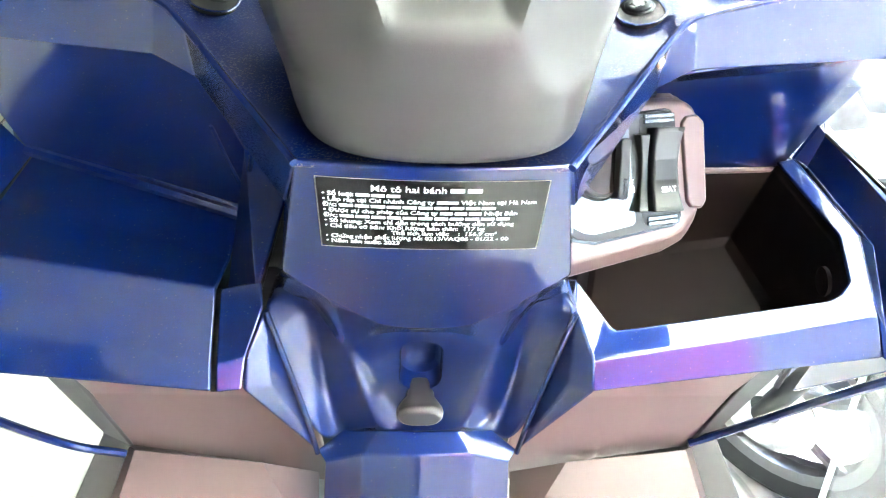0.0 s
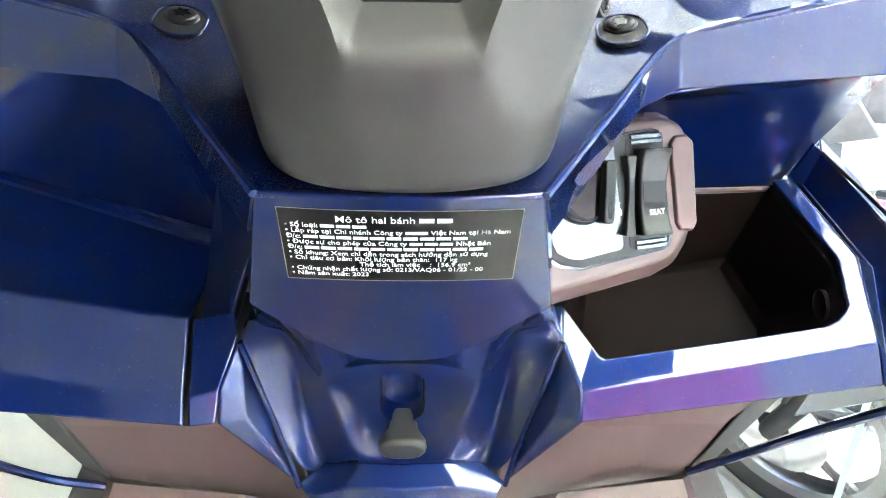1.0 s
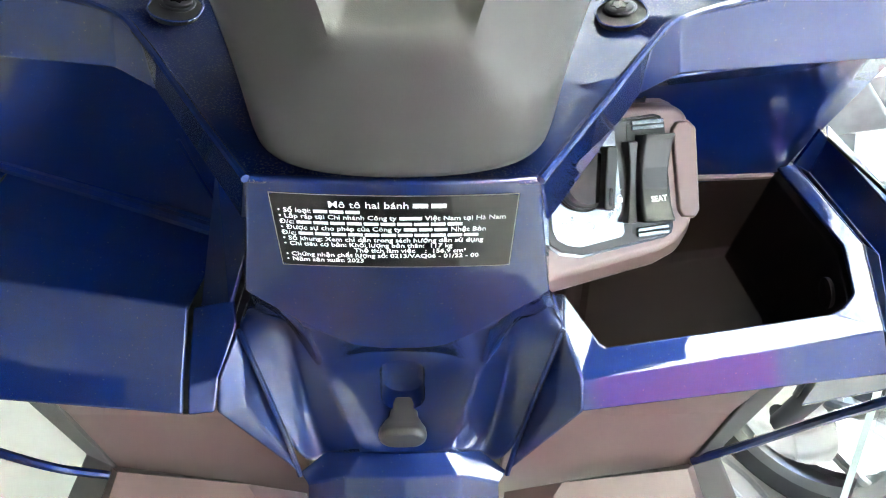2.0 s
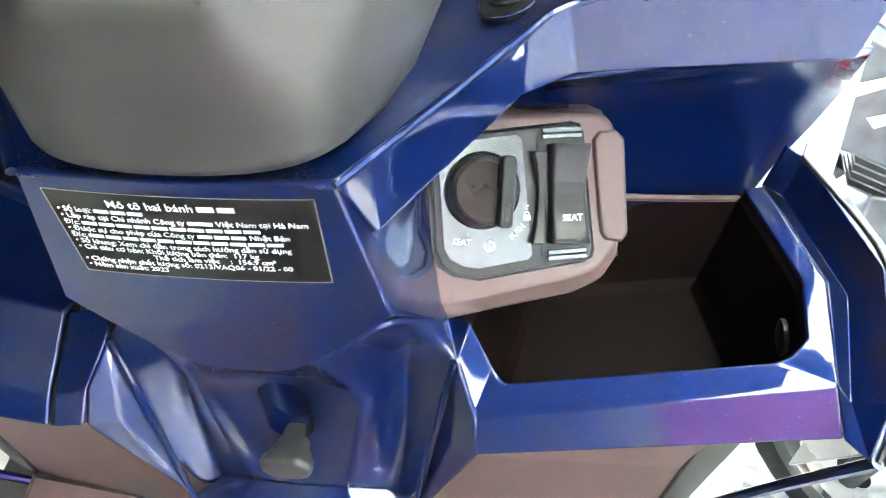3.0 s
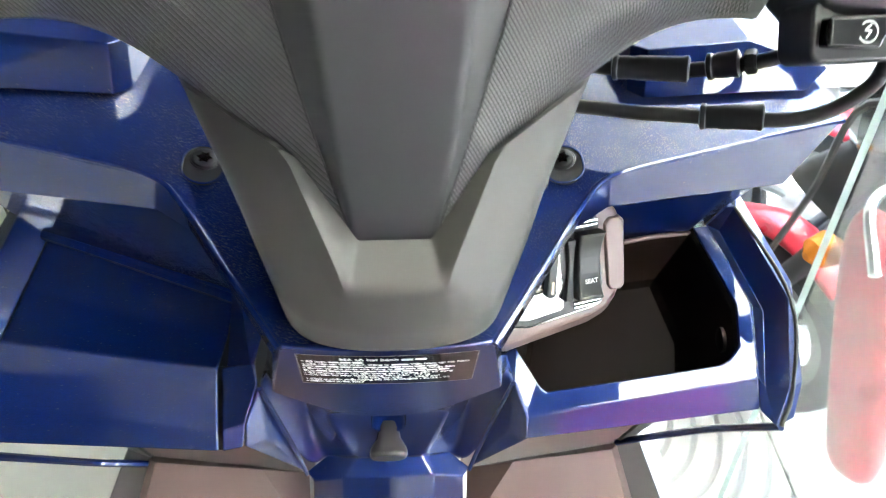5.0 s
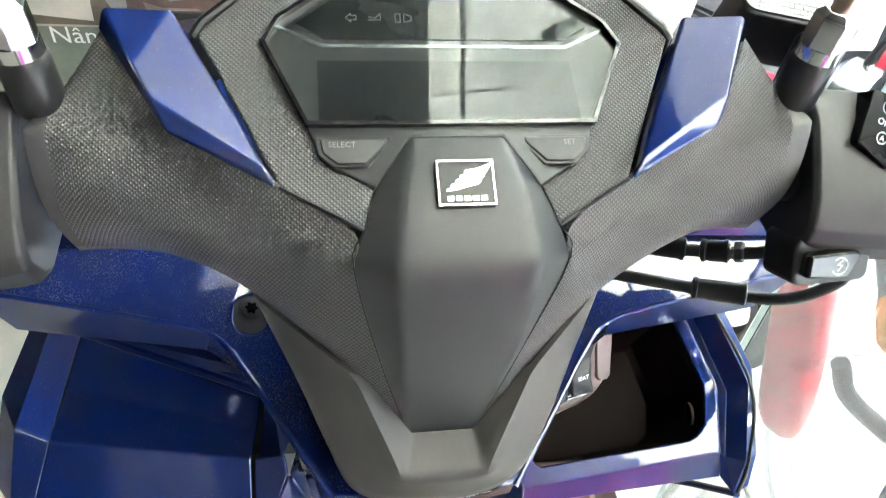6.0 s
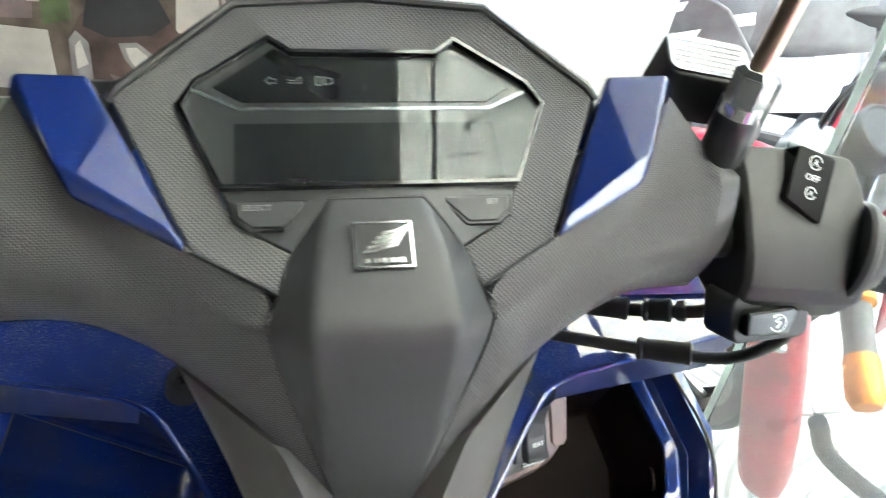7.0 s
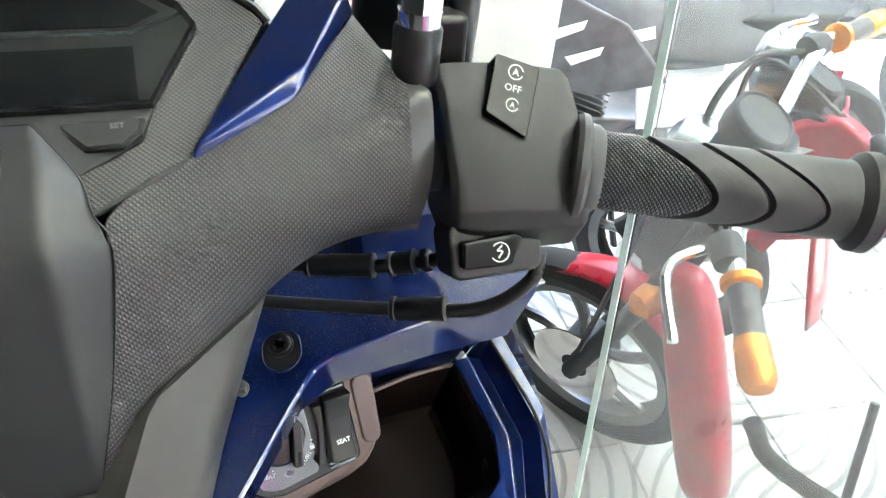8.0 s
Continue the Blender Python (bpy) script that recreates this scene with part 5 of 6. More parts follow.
part("shelf_seam", strip_line([(0.018, 0.028), (0.0195, 0.012), (0.022, 0.008), (0.034, 0.007)], 0.0006, 0.0004, tab_m), BLACK, lock, "thin seam", smooth=False)

# ---- closed glovebox on the left ----
G = {
    "h1": (-0.097, 0.066, 0.757), "h2": (-0.222, 0.116, 0.768), "t1": (-0.1035, 0.026, 0.740), "t2": (-0.232, 0.040, 0.752), "f1": (-0.1035, -0.001, 0.7125), "f2": (-0.240, 0.010, 0.731), "b1": (-0.1035, -0.008, 0.702), "b2": (-0.240, -0.006, 0.716), "m1": (-0.100, 0.045, 0.745), "m2": (-0.228, 0.078, 0.757),
}
part("glovebox_lid", shell(G, ["h1 h2 m2 m1", "m1 m2 t2 t1", "t1 t2 f2 f1", "f1 f2 b2 b1"]), BLUE, scooter, "closed glossy dark blue glovebox lid", bevel=0.0025, segments=3, thick=0.003, angle=6)
part("lid_edge", tube([(-0.095, 0.0655, 0.7585), (-0.16, 0.0905, 0.7650), (-0.224, 0.1155, 0.7700)], 0.0036, 8), BLUE, scooter, "raised rounded lid edge")
GW = {"WE": (-0.222, 0.062, 0.856), "WL": (-0.120, 0.046, 0.853), "WM": (-0.098, 0.034, 0.847), "h2": (-0.226, 0.118, 0.770), "h1": (-0.093, 0.070, 0.757), "u": (-0.090, 0.062, 0.80), "F1": (-0.083, 0.024, 0.742), "t1": (-0.0985, 0.028, 0.739), "PS": (-0.066, 0.048, 0.79)}
part("glovebox_wall", shell(GW, ["WL WE h2 h1", "WM WL h1 u", "WM u PS", "u h1 t1 F1", "PS u F1"]), BLUE, scooter, "dark blue wall above the glovebox", bevel=0.003, thick=0.002, angle=12)
part("lid_pillar", shell({"a": (-0.1015, 0.026, 0.740), "b": (-0.1015, -0.001, 0.7125), "c": (-0.1015, -0.008, 0.701), "d": (-0.0895, -0.004, 0.699), "e": (-0.087, 0.003, 0.7150), "f": (-0.079, 0.016, 0.7365), "g": (-0.081, 0.026, 0.745)},
                         ["a b e f g", "b c d e"]), BLUE, scooter, "narrow blue pillar beside the lid", bevel=0.002, thick=0.003, angle=12)
part("lid_gap", shell({"a": (-0.1045, 0.030, 0.737), "b": (-0.1045, 0.001, 0.7095), "c": (-0.1045, -0.005, 0.699), "d": (-0.0985, -0.005, 0.699), "e": (-0.0985, 0.001, 0.7095), "f": (-0.0985, 0.030, 0.737)}, ["a b e f", "b c d e"]), BLACK, scooter, "black gap beside the lid", thick=0.001)
GB = {"h1": (-0.078, 0.078, 0.749), "h2": (-0.236, 0.124, 0.758), "t1": (-0.084, 0.034, 0.729), "t2": (-0.243, 0.046, 0.741), "f1": (-0.092, 0.008, 0.703), "f2": (-0.247, 0.018, 0.722), "b1": (-0.094, 0.002, 0.694), "b2": (-0.247, 0.004, 0.706), "k1": (-0.078, 0.090, 0.80), "k2": (-0.236, 0.130, 0.80)}
part("glovebox_body", shell(GB, ["k1 k2 h2 h1", "h1 h2 t2 t1", "t1 t2 f2 f1", "f1 f2 b2 b1"]), BLACK, scooter, "black box behind the lid", bevel=0.002, thick=0.002)
GC = {"a": (-0.222, 0.116, 0.768), "b": (-0.232, 0.040, 0.752), "c": (-0.240, 0.010, 0.731), "d": (-0.240, -0.006, 0.716), "a1": (-0.236, 0.118, 0.785), "b1": (-0.252, 0.046, 0.760), "c1": (-0.255, 0.008, 0.729), "d1": (-0.249, -0.010, 0.711), "a2": (-0.250, 0.150, 0.775), "b2": (-0.268, 0.075, 0.755), "c2": (-0.272, 0.030, 0.725), "d2": (-0.262, 0.010, 0.70)}
part("side_fairing", shell(GC, ["a b b1 a1", "b c c1 b1", "c d d1 c1", "a1 b1 b2 a2", "b1 c1 c2 b2", "c1 d1 d2 c2"], toward=Vector((-0.8, -1, 1.5))), BLUE, scooter, "glossy dark blue outer fairing", bevel=0.002, thick=0.002, angle=12)
part("fairing_seam", tube([(-0.250, -0.011, 0.715), (-0.242, -0.006, 0.702), (-0.232, 0.022, 0.650), (-0.212, 0.045, 0.606), (-0.184, 0.054, 0.588)], 0.0028, 8), BLUE, scooter, "dark blue tube edge along the fairing")
for pts, r in (([(-0.083, 0.050, 0.806), (-0.088, 0.058, 0.785), (-0.0885, 0.060, 0.768), (-0.084, 0.050, 0.754)], 0.0012), ([(-0.1010, 0.0480, 0.8180), (-0.0955, 0.0570, 0.7900), (-0.0905, 0.0640, 0.7680), (-0.0885, 0.0615, 0.7600)], 0.0010)):
    part("wall_groove", tube(pts, r, 8), BLUE, scooter, "moulded edge above the lid")
part("lid_edge", tube([(-0.094, 0.0685, 0.7615), (-0.16, 0.0935, 0.7680), (-0.224, 0.1180, 0.7735)], 0.0020, 8), BLUE, scooter, "thin moulded line above the lid")
part("wing_clip", tube([(-0.165, 0.103, 0.867), (-0.150, 0.100, 0.866), (-0.132, 0.104, 0.869)], 0.0035, 8), CHROME, scooter, "small bright clip")

FT = {"a0": (0, 0.150, 0.8790), "a1": (0.085, 0.150, 0.8865), "a2": (0.225, 0.165, 0.9110), "b0": (0, 0.215, 0.925), "b1": (0.085, 0.215, 0.930), "b2": (0.190, 0.215, 0.932), "c0": (0, 0.32, 0.90), "c1": (0.085, 0.32, 0.90), "c2": (0.17, 0.31, 0.89)}
part("front_cowl", shell(FT, ["a0 a1 b1 b0", "a1 a2 b2 b1", "b0 b1 c1 c0", "b1 b2 c2 c1"], True), BLUE, scooter, "glossy dark blue front cowl", bevel=0.004, thick=0.003)

CU = {"b1": (0.143, 0.0900, 0.8920), "b2": (0.185, 0.0830, 0.8995), "b3": (0.226, 0.0770, 0.9055), "t1": (0.1420, 0.0990, 0.9170), "t2": (0.196, 0.0960, 0.9245), "t3": (0.240, 0.0880, 0.9130),
      "s1": (0.136, 0.1000, 0.8905), "s2": (0.135, 0.1080, 0.9150), "r1": (0.130, 0.150, 0.8900), "r2": (0.130, 0.150, 0.9150), "u2": (0.190, 0.150, 0.9280), "u3": (0.235, 0.150, 0.9200)}
for side in (1, -1):
    bm = shell(CU, ["b1 b2 t2 t1", "b2 b3 t3 t2", "b1 t1 s2 s1", "s1 s2 r2 r1", "t1 t2 u2 r2 s2", "t2 t3 u3 u2"])
    part("cowl_upright", bm if side > 0 else flipped(bm), BLUE, scooter, "glossy blue upright edge of the front cowl", bevel=0.0015, segments=3, thick=0.002, angle=15)

# ---- taupe leg shield and foot pads ----
for side in (1, -1):
    LS = {"a": (0.066, 0.022, 0.706), "b": (0.205, 0.020, 0.716), "c": (0.182, 0.064, 0.572), "d": (0.056, 0.058, 0.556), "b1": (0.190, 0.044, 0.65), "a1": (0.062, 0.042, 0.65)}
    bm = shell(LS, ["a b b1 a1", "a1 b1 c d"])
    part("leg_shield", bm if side > 0 else flipped(bm), TAUPE, scooter, "taupe plastic leg shield", bevel=0.004, segments=3, thick=0.003, angle=5)
    PD = {"a": (0.098, 0.046, 0.589), "b": (0.176, 0.050, 0.596), "a0": (0.074, 0.022, 0.562), "c": (0.205, -0.030, 0.515), "d": (0.135, -0.20, 0.37), "e": (0.05, -0.20, 0.36), "f": (0.070, -0.030, 0.500), "a1": (0.062, 0.050, 0.575), "b1": (0.186, 0.060, 0.590), "c1": (0.216, -0.02, 0.50), "d1": (0.140, -0.20, 0.35), "f1": (0.060, -0.02, 0.485), "e1": (0.080, -0.2, 0.34)}
    bm = shell(PD, ["a b c f a0", "f c d e", "a b b1 a1", "b c c1 b1", "c d d1 c1", "a a0 f f1 a1", "f e e1 f1"])
    part("foot_pad", bm if side > 0 else flipped(bm), TAUPE, scooter, "taupe plastic foot pad", bevel=0.012, segments=5, thick=0.003, angle=12)
    SK = {"a": (0.200, 0.026, 0.714), "b": (0.224, 0.030, 0.716), "c": (0.198, 0.060, 0.60), "d": (0.180, 0.056, 0.592), "e": (0.245, -0.02, 0.505), "f": (0.218, -0.02, 0.50), "g": (0.165, -0.2, 0.355), "h": (0.142, -0.2, 0.35)}
    bm = shell(SK, ["a b c d", "d c e f", "f e g h"])
    part("side_skirt", bm if side > 0 else flipped(bm), GREY, scooter, "grey plastic edge of the foot board", bevel=0.002, thick=0.004)
part("front_body", joined(box(0.436, 0.24, 0.20, T3((0, 0.252, 0.77))), box(0.36, 0.16, 0.20, T3((0, 0.23, 0.56)))), BLACK, scooter, "black inner front body", bevel=0.02)
# hidden lower body, wheels and stand carry the weight
part("under_body", joined(box(0.16, 0.5, 0.16, T3((0, -0.35, 0.26))), box(0.20, 0.6, 0.30, T3((0, -0.85, 0.48)))), GREY, scooter, "grey lower body", bevel=0.02)
for y in (0.45, -0.85):
    wheel = part("wheel", lathe([(0.16, -0.04), (0.21, -0.045), (0.235, -0.03), (0.245, 0), (0.235, 0.03), (0.21, 0.045), (0.16, 0.04)], (0, y, 0.245), (1, y, 0.245), 40), TYRE, scooter, "black scooter tyre")
part("steering_column", lathe([(0.03, 0), (0.03, 0.72)], (0, 0.30, 0.25), (0, 0.03, 0.95), 20), BLACK, scooter, "black steering column")


# ---- tubes under the added canopy, over the glazed side ----
for name, a, b, r in (("canopy_beam", (0.350, -4, 2.90), (0.350, 1.3, 2.90), 0.008), ("canopy_cable", (0.26, 0.35, 2.90), (1.8, 0.55, 2.92), 0.004), ("canopy_cable", (0.26, 0.62, 2.90), (1.8, 1.0, 2.92), 0.004)):
    ob = part(name, lathe([(r, 0), (r, (Vector(b) - Vector(a)).length)], a, b, 10), STEEL, None)
    tagged(ob, "dark steel tube under the added canopy overhead", "beam", kind="structure")

# ---- banner with a plain picture, on the front wall side ----
banner_paper = plain("banner_print", (0.42, 0.38, 0.33), 0.5, vary=0.25, grain=60, bump=0.0)
banner_wood = plain("banner_brown", (0.13, 0.10, 0.08), 0.5, vary=0.5, grain=40, bump=0.0)
banner_bike = plain("banner_dark_brown", (0.10, 0.065, 0.055), 0.45, vary=0.5, grain=40, bump=0.0)
banner_pale = plain("banner_pale_grey", (0.26, 0.24, 0.23), 0.45, vary=0.12, grain=40, bump=0.0)
banner_olive = plain("banner_olive_grey", (0.16, 0.18, 0.15), 0.45, vary=0.2, grain=40, bump=0.0)
banner = thing("banner", "printed banner with brown and grey picture shapes on a stand", "banner", (-0.46, 1.0, 0))
BY = 1.0


def flat(name, pts, mat, lift, label=""):
    """A printed patch of the banner, pts in x and z."""
    bm = prism(pts, 0.0008, Matrix.Translation((0, BY - lift, 0)) @ Matrix.Rotation(radians(90), 4, "X"))
    bmesh.ops.transform(bm, matrix=Matrix.Translation((0.46, -1.0, 0)), verts=bm.verts)
    return part(name, bm, mat, banner, label, smooth=False)


flat("sheet", [(-0.80, 0.0), (-0.155, 0.0), (-0.155, 1.0), (-0.80, 1.0)], banner_paper, 0.0, "printed sheet")
flat("picture_field", [(-0.79, 0.42), (-0.16, 0.42), (-0.16, 0.99), (-0.79, 0.99)], banner_wood, 0.002)
flat("picture_field", [(-0.79, 0.02), (-0.16, 0.02), (-0.16, 0.415), (-0.79, 0.415)], banner_olive, 0.002)
banner_rose = plain("banner_rose_grey", (0.20, 0.15, 0.15), 0.45, vary=0.35, grain=40, bump=0.0)
banner_dark = plain("banner_near_black", (0.035, 0.033, 0.036), 0.45, vary=0.3, grain=40, bump=0.0)
banner_green = plain("banner_leaf_green", (0.10, 0.13, 0.06), 0.45, vary=0.5, grain=40, bump=0.0)
banner_light = plain("banner_cream", (0.50, 0.46, 0.42), 0.45, vary=0.15, grain=40, bump=0.0)
flat("picture_shape", [(-0.60, 0.57), (-0.46, 0.57), (-0.44, 0.66), (-0.45, 0.80), (-0.60, 0.80)], banner_rose, 0.003)
flat("picture_shape", [(-0.46, 0.60), (-0.40, 0.60), (-0.39, 0.70), (-0.45, 0.71)], banner_light, 0.004)
flat("picture_shape", [(-0.445, 0.56), (-0.40, 0.57), (-0.395, 0.62), (-0.44, 0.61)], banner_green, 0.005)
flat("picture_shape", [(-0.24, 0.55), (-0.165, 0.55), (-0.165, 0.68), (-0.22, 0.70)], banner_light, 0.004)
flat("picture_shape", [(-0.425, 0.44), (-0.410, 0.54), (-0.385, 0.58), (-0.33, 0.62), (-0.27, 0.60), (-0.235, 0.55), (-0.23, 0.47), (-0.26, 0.40), (-0.34, 0.37), (-0.40, 0.38)], banner_bike, 0.005)
flat("picture_shape", [(-0.385, 0.56), (-0.36, 0.64), (-0.27, 0.64), (-0.245, 0.57), (-0.28, 0.545), (-0.35, 0.54)], banner_dark, 0.006)
flat("picture_shape", [(-0.420, 0.47), (-0.412, 0.535), (-0.398, 0.552), (-0.382, 0.53), (-0.388, 0.46), (-0.405, 0.44)], banner_pale, 0.007)
flat("picture_shape", [(-0.410, 0.48), (-0.404, 0.525), (-0.394, 0.535), (-0.390, 0.49)], banner_light, 0.008)
flat("picture_shape", [(-0.335, 0.530), (-0.305, 0.532), (-0.282, 0.508), (-0.290, 0.478), (-0.315, 0.474), (-0.330, 0.498)], banner_pale, 0.007)
flat("picture_shape", [(-0.325, 0.522), (-0.307, 0.523), (-0.292, 0.506), (-0.298, 0.486), (-0.314, 0.483), (-0.322, 0.50)], banner_light, 0.008)
flat("picture_shape", [(-0.36, 0.47), (-0.33, 0.46), (-0.27, 0.46), (-0.25, 0.44), (-0.27, 0.41), (-0.34, 0.40)], banner_rose, 0.006)
flat("paper_slip", [(-0.570, 0.445), (-0.448, 0.432), (-0.440, 0.552), (-0.562, 0.565)], banner_light, 0.008, "plain pale paper slip")
flat("picture_shape", [(-0.78, 0.60), (-0.62, 0.60), (-0.62, 0.98), (-0.78, 0.98)], banner_pale, 0.004)
writing("lettering", "Nâng", 0.048, Matrix.Translation((-0.530 + 0.46, BY - 0.006 - 1.0, 0.385)) @ Matrix.Rotation(radians(90), 4, "X"), WHITE_INK, banner)
for x in (-0.34, 0.30):
    part("stand_post", box(0.03, 0.03, 1.0, Matrix.Translation((x, 0.03, 0.5))), STEEL, banner, "steel post")

# a leafy plant between banner and column
leaf_mat = plain("green_leaf", (0.10, 0.22, 0.03), 0.45, vary=0.4, grain=90, bump=0.0)
plant = thing("potted_plant", "small leafy green plant in a pale pot", "plant", (0.02, 1.16, 0))
part("pot", lathe([(0.07, 0), (0.09, 0.16), (0.095, 0.17), (0.08, 0.17)], (0, 0, 0), (0, 0, 1), 24), WALL_WHITE, plant)
part("trunk", lathe([(0.008, 0.15), (0.005, 0.62)], (0, 0, 0), (0.02, 0, 1), 8), TAUPE, plant, "thin brown stem")
random.seed(4)
leaves = bmesh.new()
for i in range(220):
    c = Vector((random.gauss(0, 0.05), random.gauss(0, 0.05), random.uniform(0.42, 0.82)))
    m = Matrix.Translation(c) @ Euler((random.uniform(0, 6), random.uniform(0, 6), random.uniform(0, 6))).to_matrix().to_4x4()
    q = [leaves.verts.new(m @ Vector(p)) for p in ((0, -0.022, 0), (0.010, 0, 0.004), (0, 0.026, 0), (-0.010, 0, 0.004))]
    leaves.faces.new(q)
part("crown", leaves, leaf_mat, plant, "small green leaves")


# ---- motorbikes outside ----
def motorbike(name, label, body, second, grip_end, at, heading, lean, bar_turn=0.0, carrier=False, step=False, shield=False, bar_up=0.0, star=False, fairing=False, wide=0.235):
    """A parked motorbike: x forward, y to its left, z up from the ground at its middle."""
    root = thing(name, label, "motorbike", group="motorbikes parked outside")
    R = 0.285
    for x in (0.62, -0.62):
        w = part("wheel", lathe([(0.215, -0.03), (0.25, -0.042), (0.275, -0.03), (R, 0), (0.275, 0.03), (0.25, 0.042), (0.215, 0.03)], (x, 0, R), (x, 1, R), 36, caps=False), TYRE, root, "black tyre on alloy wheel")
        part("rim", lathe([(0.19, -0.022), (0.217, -0.030), (0.222, 0), (0.217, 0.030), (0.19, 0.022)], (x, 0, R), (x, 1, R), 36, caps=False), ALLOY, w)
        part("hub", lathe([(0.03, -0.06), (0.06, -0.05), (0.06, 0.05), (0.03, 0.06)], (x, 0, R), (x, 1, R), 20), BIKE_BLACK, w)
        for i in range(5):
            a = math.tau * i / 5
            part("spoke", tube([(x + 0.05 * math.cos(a), 0, R + 0.05 * math.sin(a)), (x + 0.12 * math.cos(a + 0.12), 0, R + 0.12 * math.sin(a + 0.12)), (x + 0.20 * math.cos(a), 0, R + 0.20 * math.sin(a))], 0.014, 8, 3), ALLOY, w)
        part("disc", lathe([(0.06, 0.055), (0.11, 0.055), (0.11, 0.059), (0.06, 0.059)], (x, 0, R), (x, 1, R), 28), CHROME, w)
    for s in (1, -1):
        part("fork_leg", tube([(0.62, s * 0.075, R), (0.50, s * 0.07, 0.62), (0.42, s * 0.065, 0.90)], 0.022, 10), BIKE_BLACK, root)
        part("swing_arm", tube([(-0.62, s * 0.09, R), (-0.05, s * 0.07, 0.34)], 0.022, 8), BIKE_BLACK, root)
        part("shock", tube([(-0.55, s * 0.11, 0.36), (-0.42, s * 0.10, 0.68)], 0.028, 10), second, root)
        part("foot_peg", tube([(-0.05, s * 0.09, 0.30), (-0.05, s * 0.24, 0.29)], 0.014, 8), RUBBER, root)
    fender = shell({"a": (0.86, 0.05, 0.52), "b": (0.86, -0.05, 0.52), "c": (0.62, 0.065, 0.61), "d": (0.62, -0.065, 0.61), "e": (0.38, 0.06, 0.50), "f": (0.38, -0.06, 0.50), "c0": (0.64, 0, 0.64), "a0": (0.88, 0, 0.53), "e0": (0.36, 0, 0.52)},
                                ["a a0 c0 c", "a0 b d c0", "c c0 e0 e", "c0 d f e0"], toward=Vector((0.6, 0, 3)))
    if shield:
        bmesh.ops.scale(fender, vec=(0.55, 0.7, 0.8), verts=fender.verts, space=Matrix.Translation((-0.52, 0, -0.60)))
    part("front_fender", fender, body, root, "painted front fender", sub=2, thick=0.006)
    cowl = shell({"a": (0.50, 0.06, 0.90), "b": (0.50, -0.06, 0.90), "c": (0.62, 0.05, 0.62), "d": (0.62, -0.05, 0.62), "e": (0.40, 0.14, 0.88), "f": (0.40, -0.14, 0.88), "g": (0.44, 0.16, 0.60), "h": (0.44, -0.16, 0.60), "k": (0.36, 0.15, 0.36), "l": (0.36, -0.15, 0.36), "m": (0.50, 0.05, 0.40), "n": (0.50, -0.05, 0.40)},
                              ["a c d b", "a e g c", "b d h f"] + ([] if step else ["c m n d", "c g k m", "d n l h"]), toward=Vector((3, 0, 1)))
    if shield:
        bmesh.ops.scale(cowl, vec=(1.0, 0.5, 0.6), verts=cowl.verts, space=Matrix.Translation((-0.5, 0, -0.88)))
    part("front_cowl", cowl, BIKE_BLACK if shield else body, root, "front cowl", sub=2, thick=0.006)
    drop = 0.12 if shield else 0.0
    part("headlight", lathe([(0.03, -0.02), (0.075, 0.0), (0.085, 0.05), (0.07, 0.07)], (0.46, 0, 0.93), (0.60, 0, 0.90), 24), SILVER, root, "round headlight")
    for s in (1, -1):
        part("indicator", lathe([(0.012, 0), (0.030, 0.02), (0.026, 0.05), (0.008, 0.065)], (0.46, s * 0.10, 0.84 - drop), (0.50, s * 0.20, 0.83 - drop), 14), ORANGE, root, "orange indicator")
    if not step:
        tank = part("tank", shell({"a": (0.30, 0.05, 0.86), "b": (0.34, 0.13, 0.72), "c": (0.05, 0.15, 0.84), "d": (0.05, 0.16, 0.66), "e": (-0.18, 0.09, 0.80), "f": (-0.18, 0.11, 0.66), "c0": (0.06, 0, 0.93), "a0": (0.31, 0, 0.89), "e0": (-0.19, 0, 0.83)},
                                    ["a b d c", "c d f e", "a c c0", "a c0 a0", "c e e0 c0"], False, Vector((0, 3, 2))), body, root, "painted tank side", sub=2, thick=0.004)
        part("tank", flipped(shell({"a": (0.30, 0.05, 0.86), "b": (0.34, 0.13, 0.72), "c": (0.05, 0.15, 0.84), "d": (0.05, 0.16, 0.66), "e": (-0.18, 0.09, 0.80), "f": (-0.18, 0.11, 0.66), "c0": (0.06, 0, 0.93), "a0": (0.31, 0, 0.89), "e0": (-0.19, 0, 0.83)},
                                    ["a b d c", "c d f e", "a c c0", "a c0 a0", "c e e0 c0"], False, Vector((0, 3, 2)))), body, root, "painted tank side", sub=2, thick=0.004)
        for s in (1, -1):
            part("tank_decal", box(0.16, 0.004, 0.035, Matrix.Translation((0.10, s * 0.158, 0.765)) @ Matrix.Rotation(radians(18), 4, "Y")), BIKE_WHITE, tank, "white decal bar", smooth=False)
    elif not shield:
        part("leg_shield", shell({"a": (0.36, 0.055, 0.88), "b": (0.36, -0.055, 0.88), "c": (0.30, 0.06, 0.60), "d": (0.30, -0.06, 0.60), "e": (0.22, 0.07, 0.34), "f": (0.22, -0.07, 0.34), "c0": (0.28, 0, 0.60), "a0": (0.34, 0, 0.89), "e0": (0.20, 0, 0.34)},
                                  ["a a0 c0 c", "a0 b d c0", "c c0 e0 e", "c0 d f e0"], toward=Vector((-3, 0, 2))), body, root, "painted centre of the leg shield", sub=2, thick=0.006)
    for s in (1, -1):
        part("side_cover", prism([(-0.34, 0.50), (-0.02, 0.44), (0.02, 0.60), (-0.30, 0.68)], 0.012, Matrix.Translation((0, s * 0.12, 0)) @ Matrix.Rotation(radians(90), 4, "X")), second, root, "side cover", bevel=0.004)
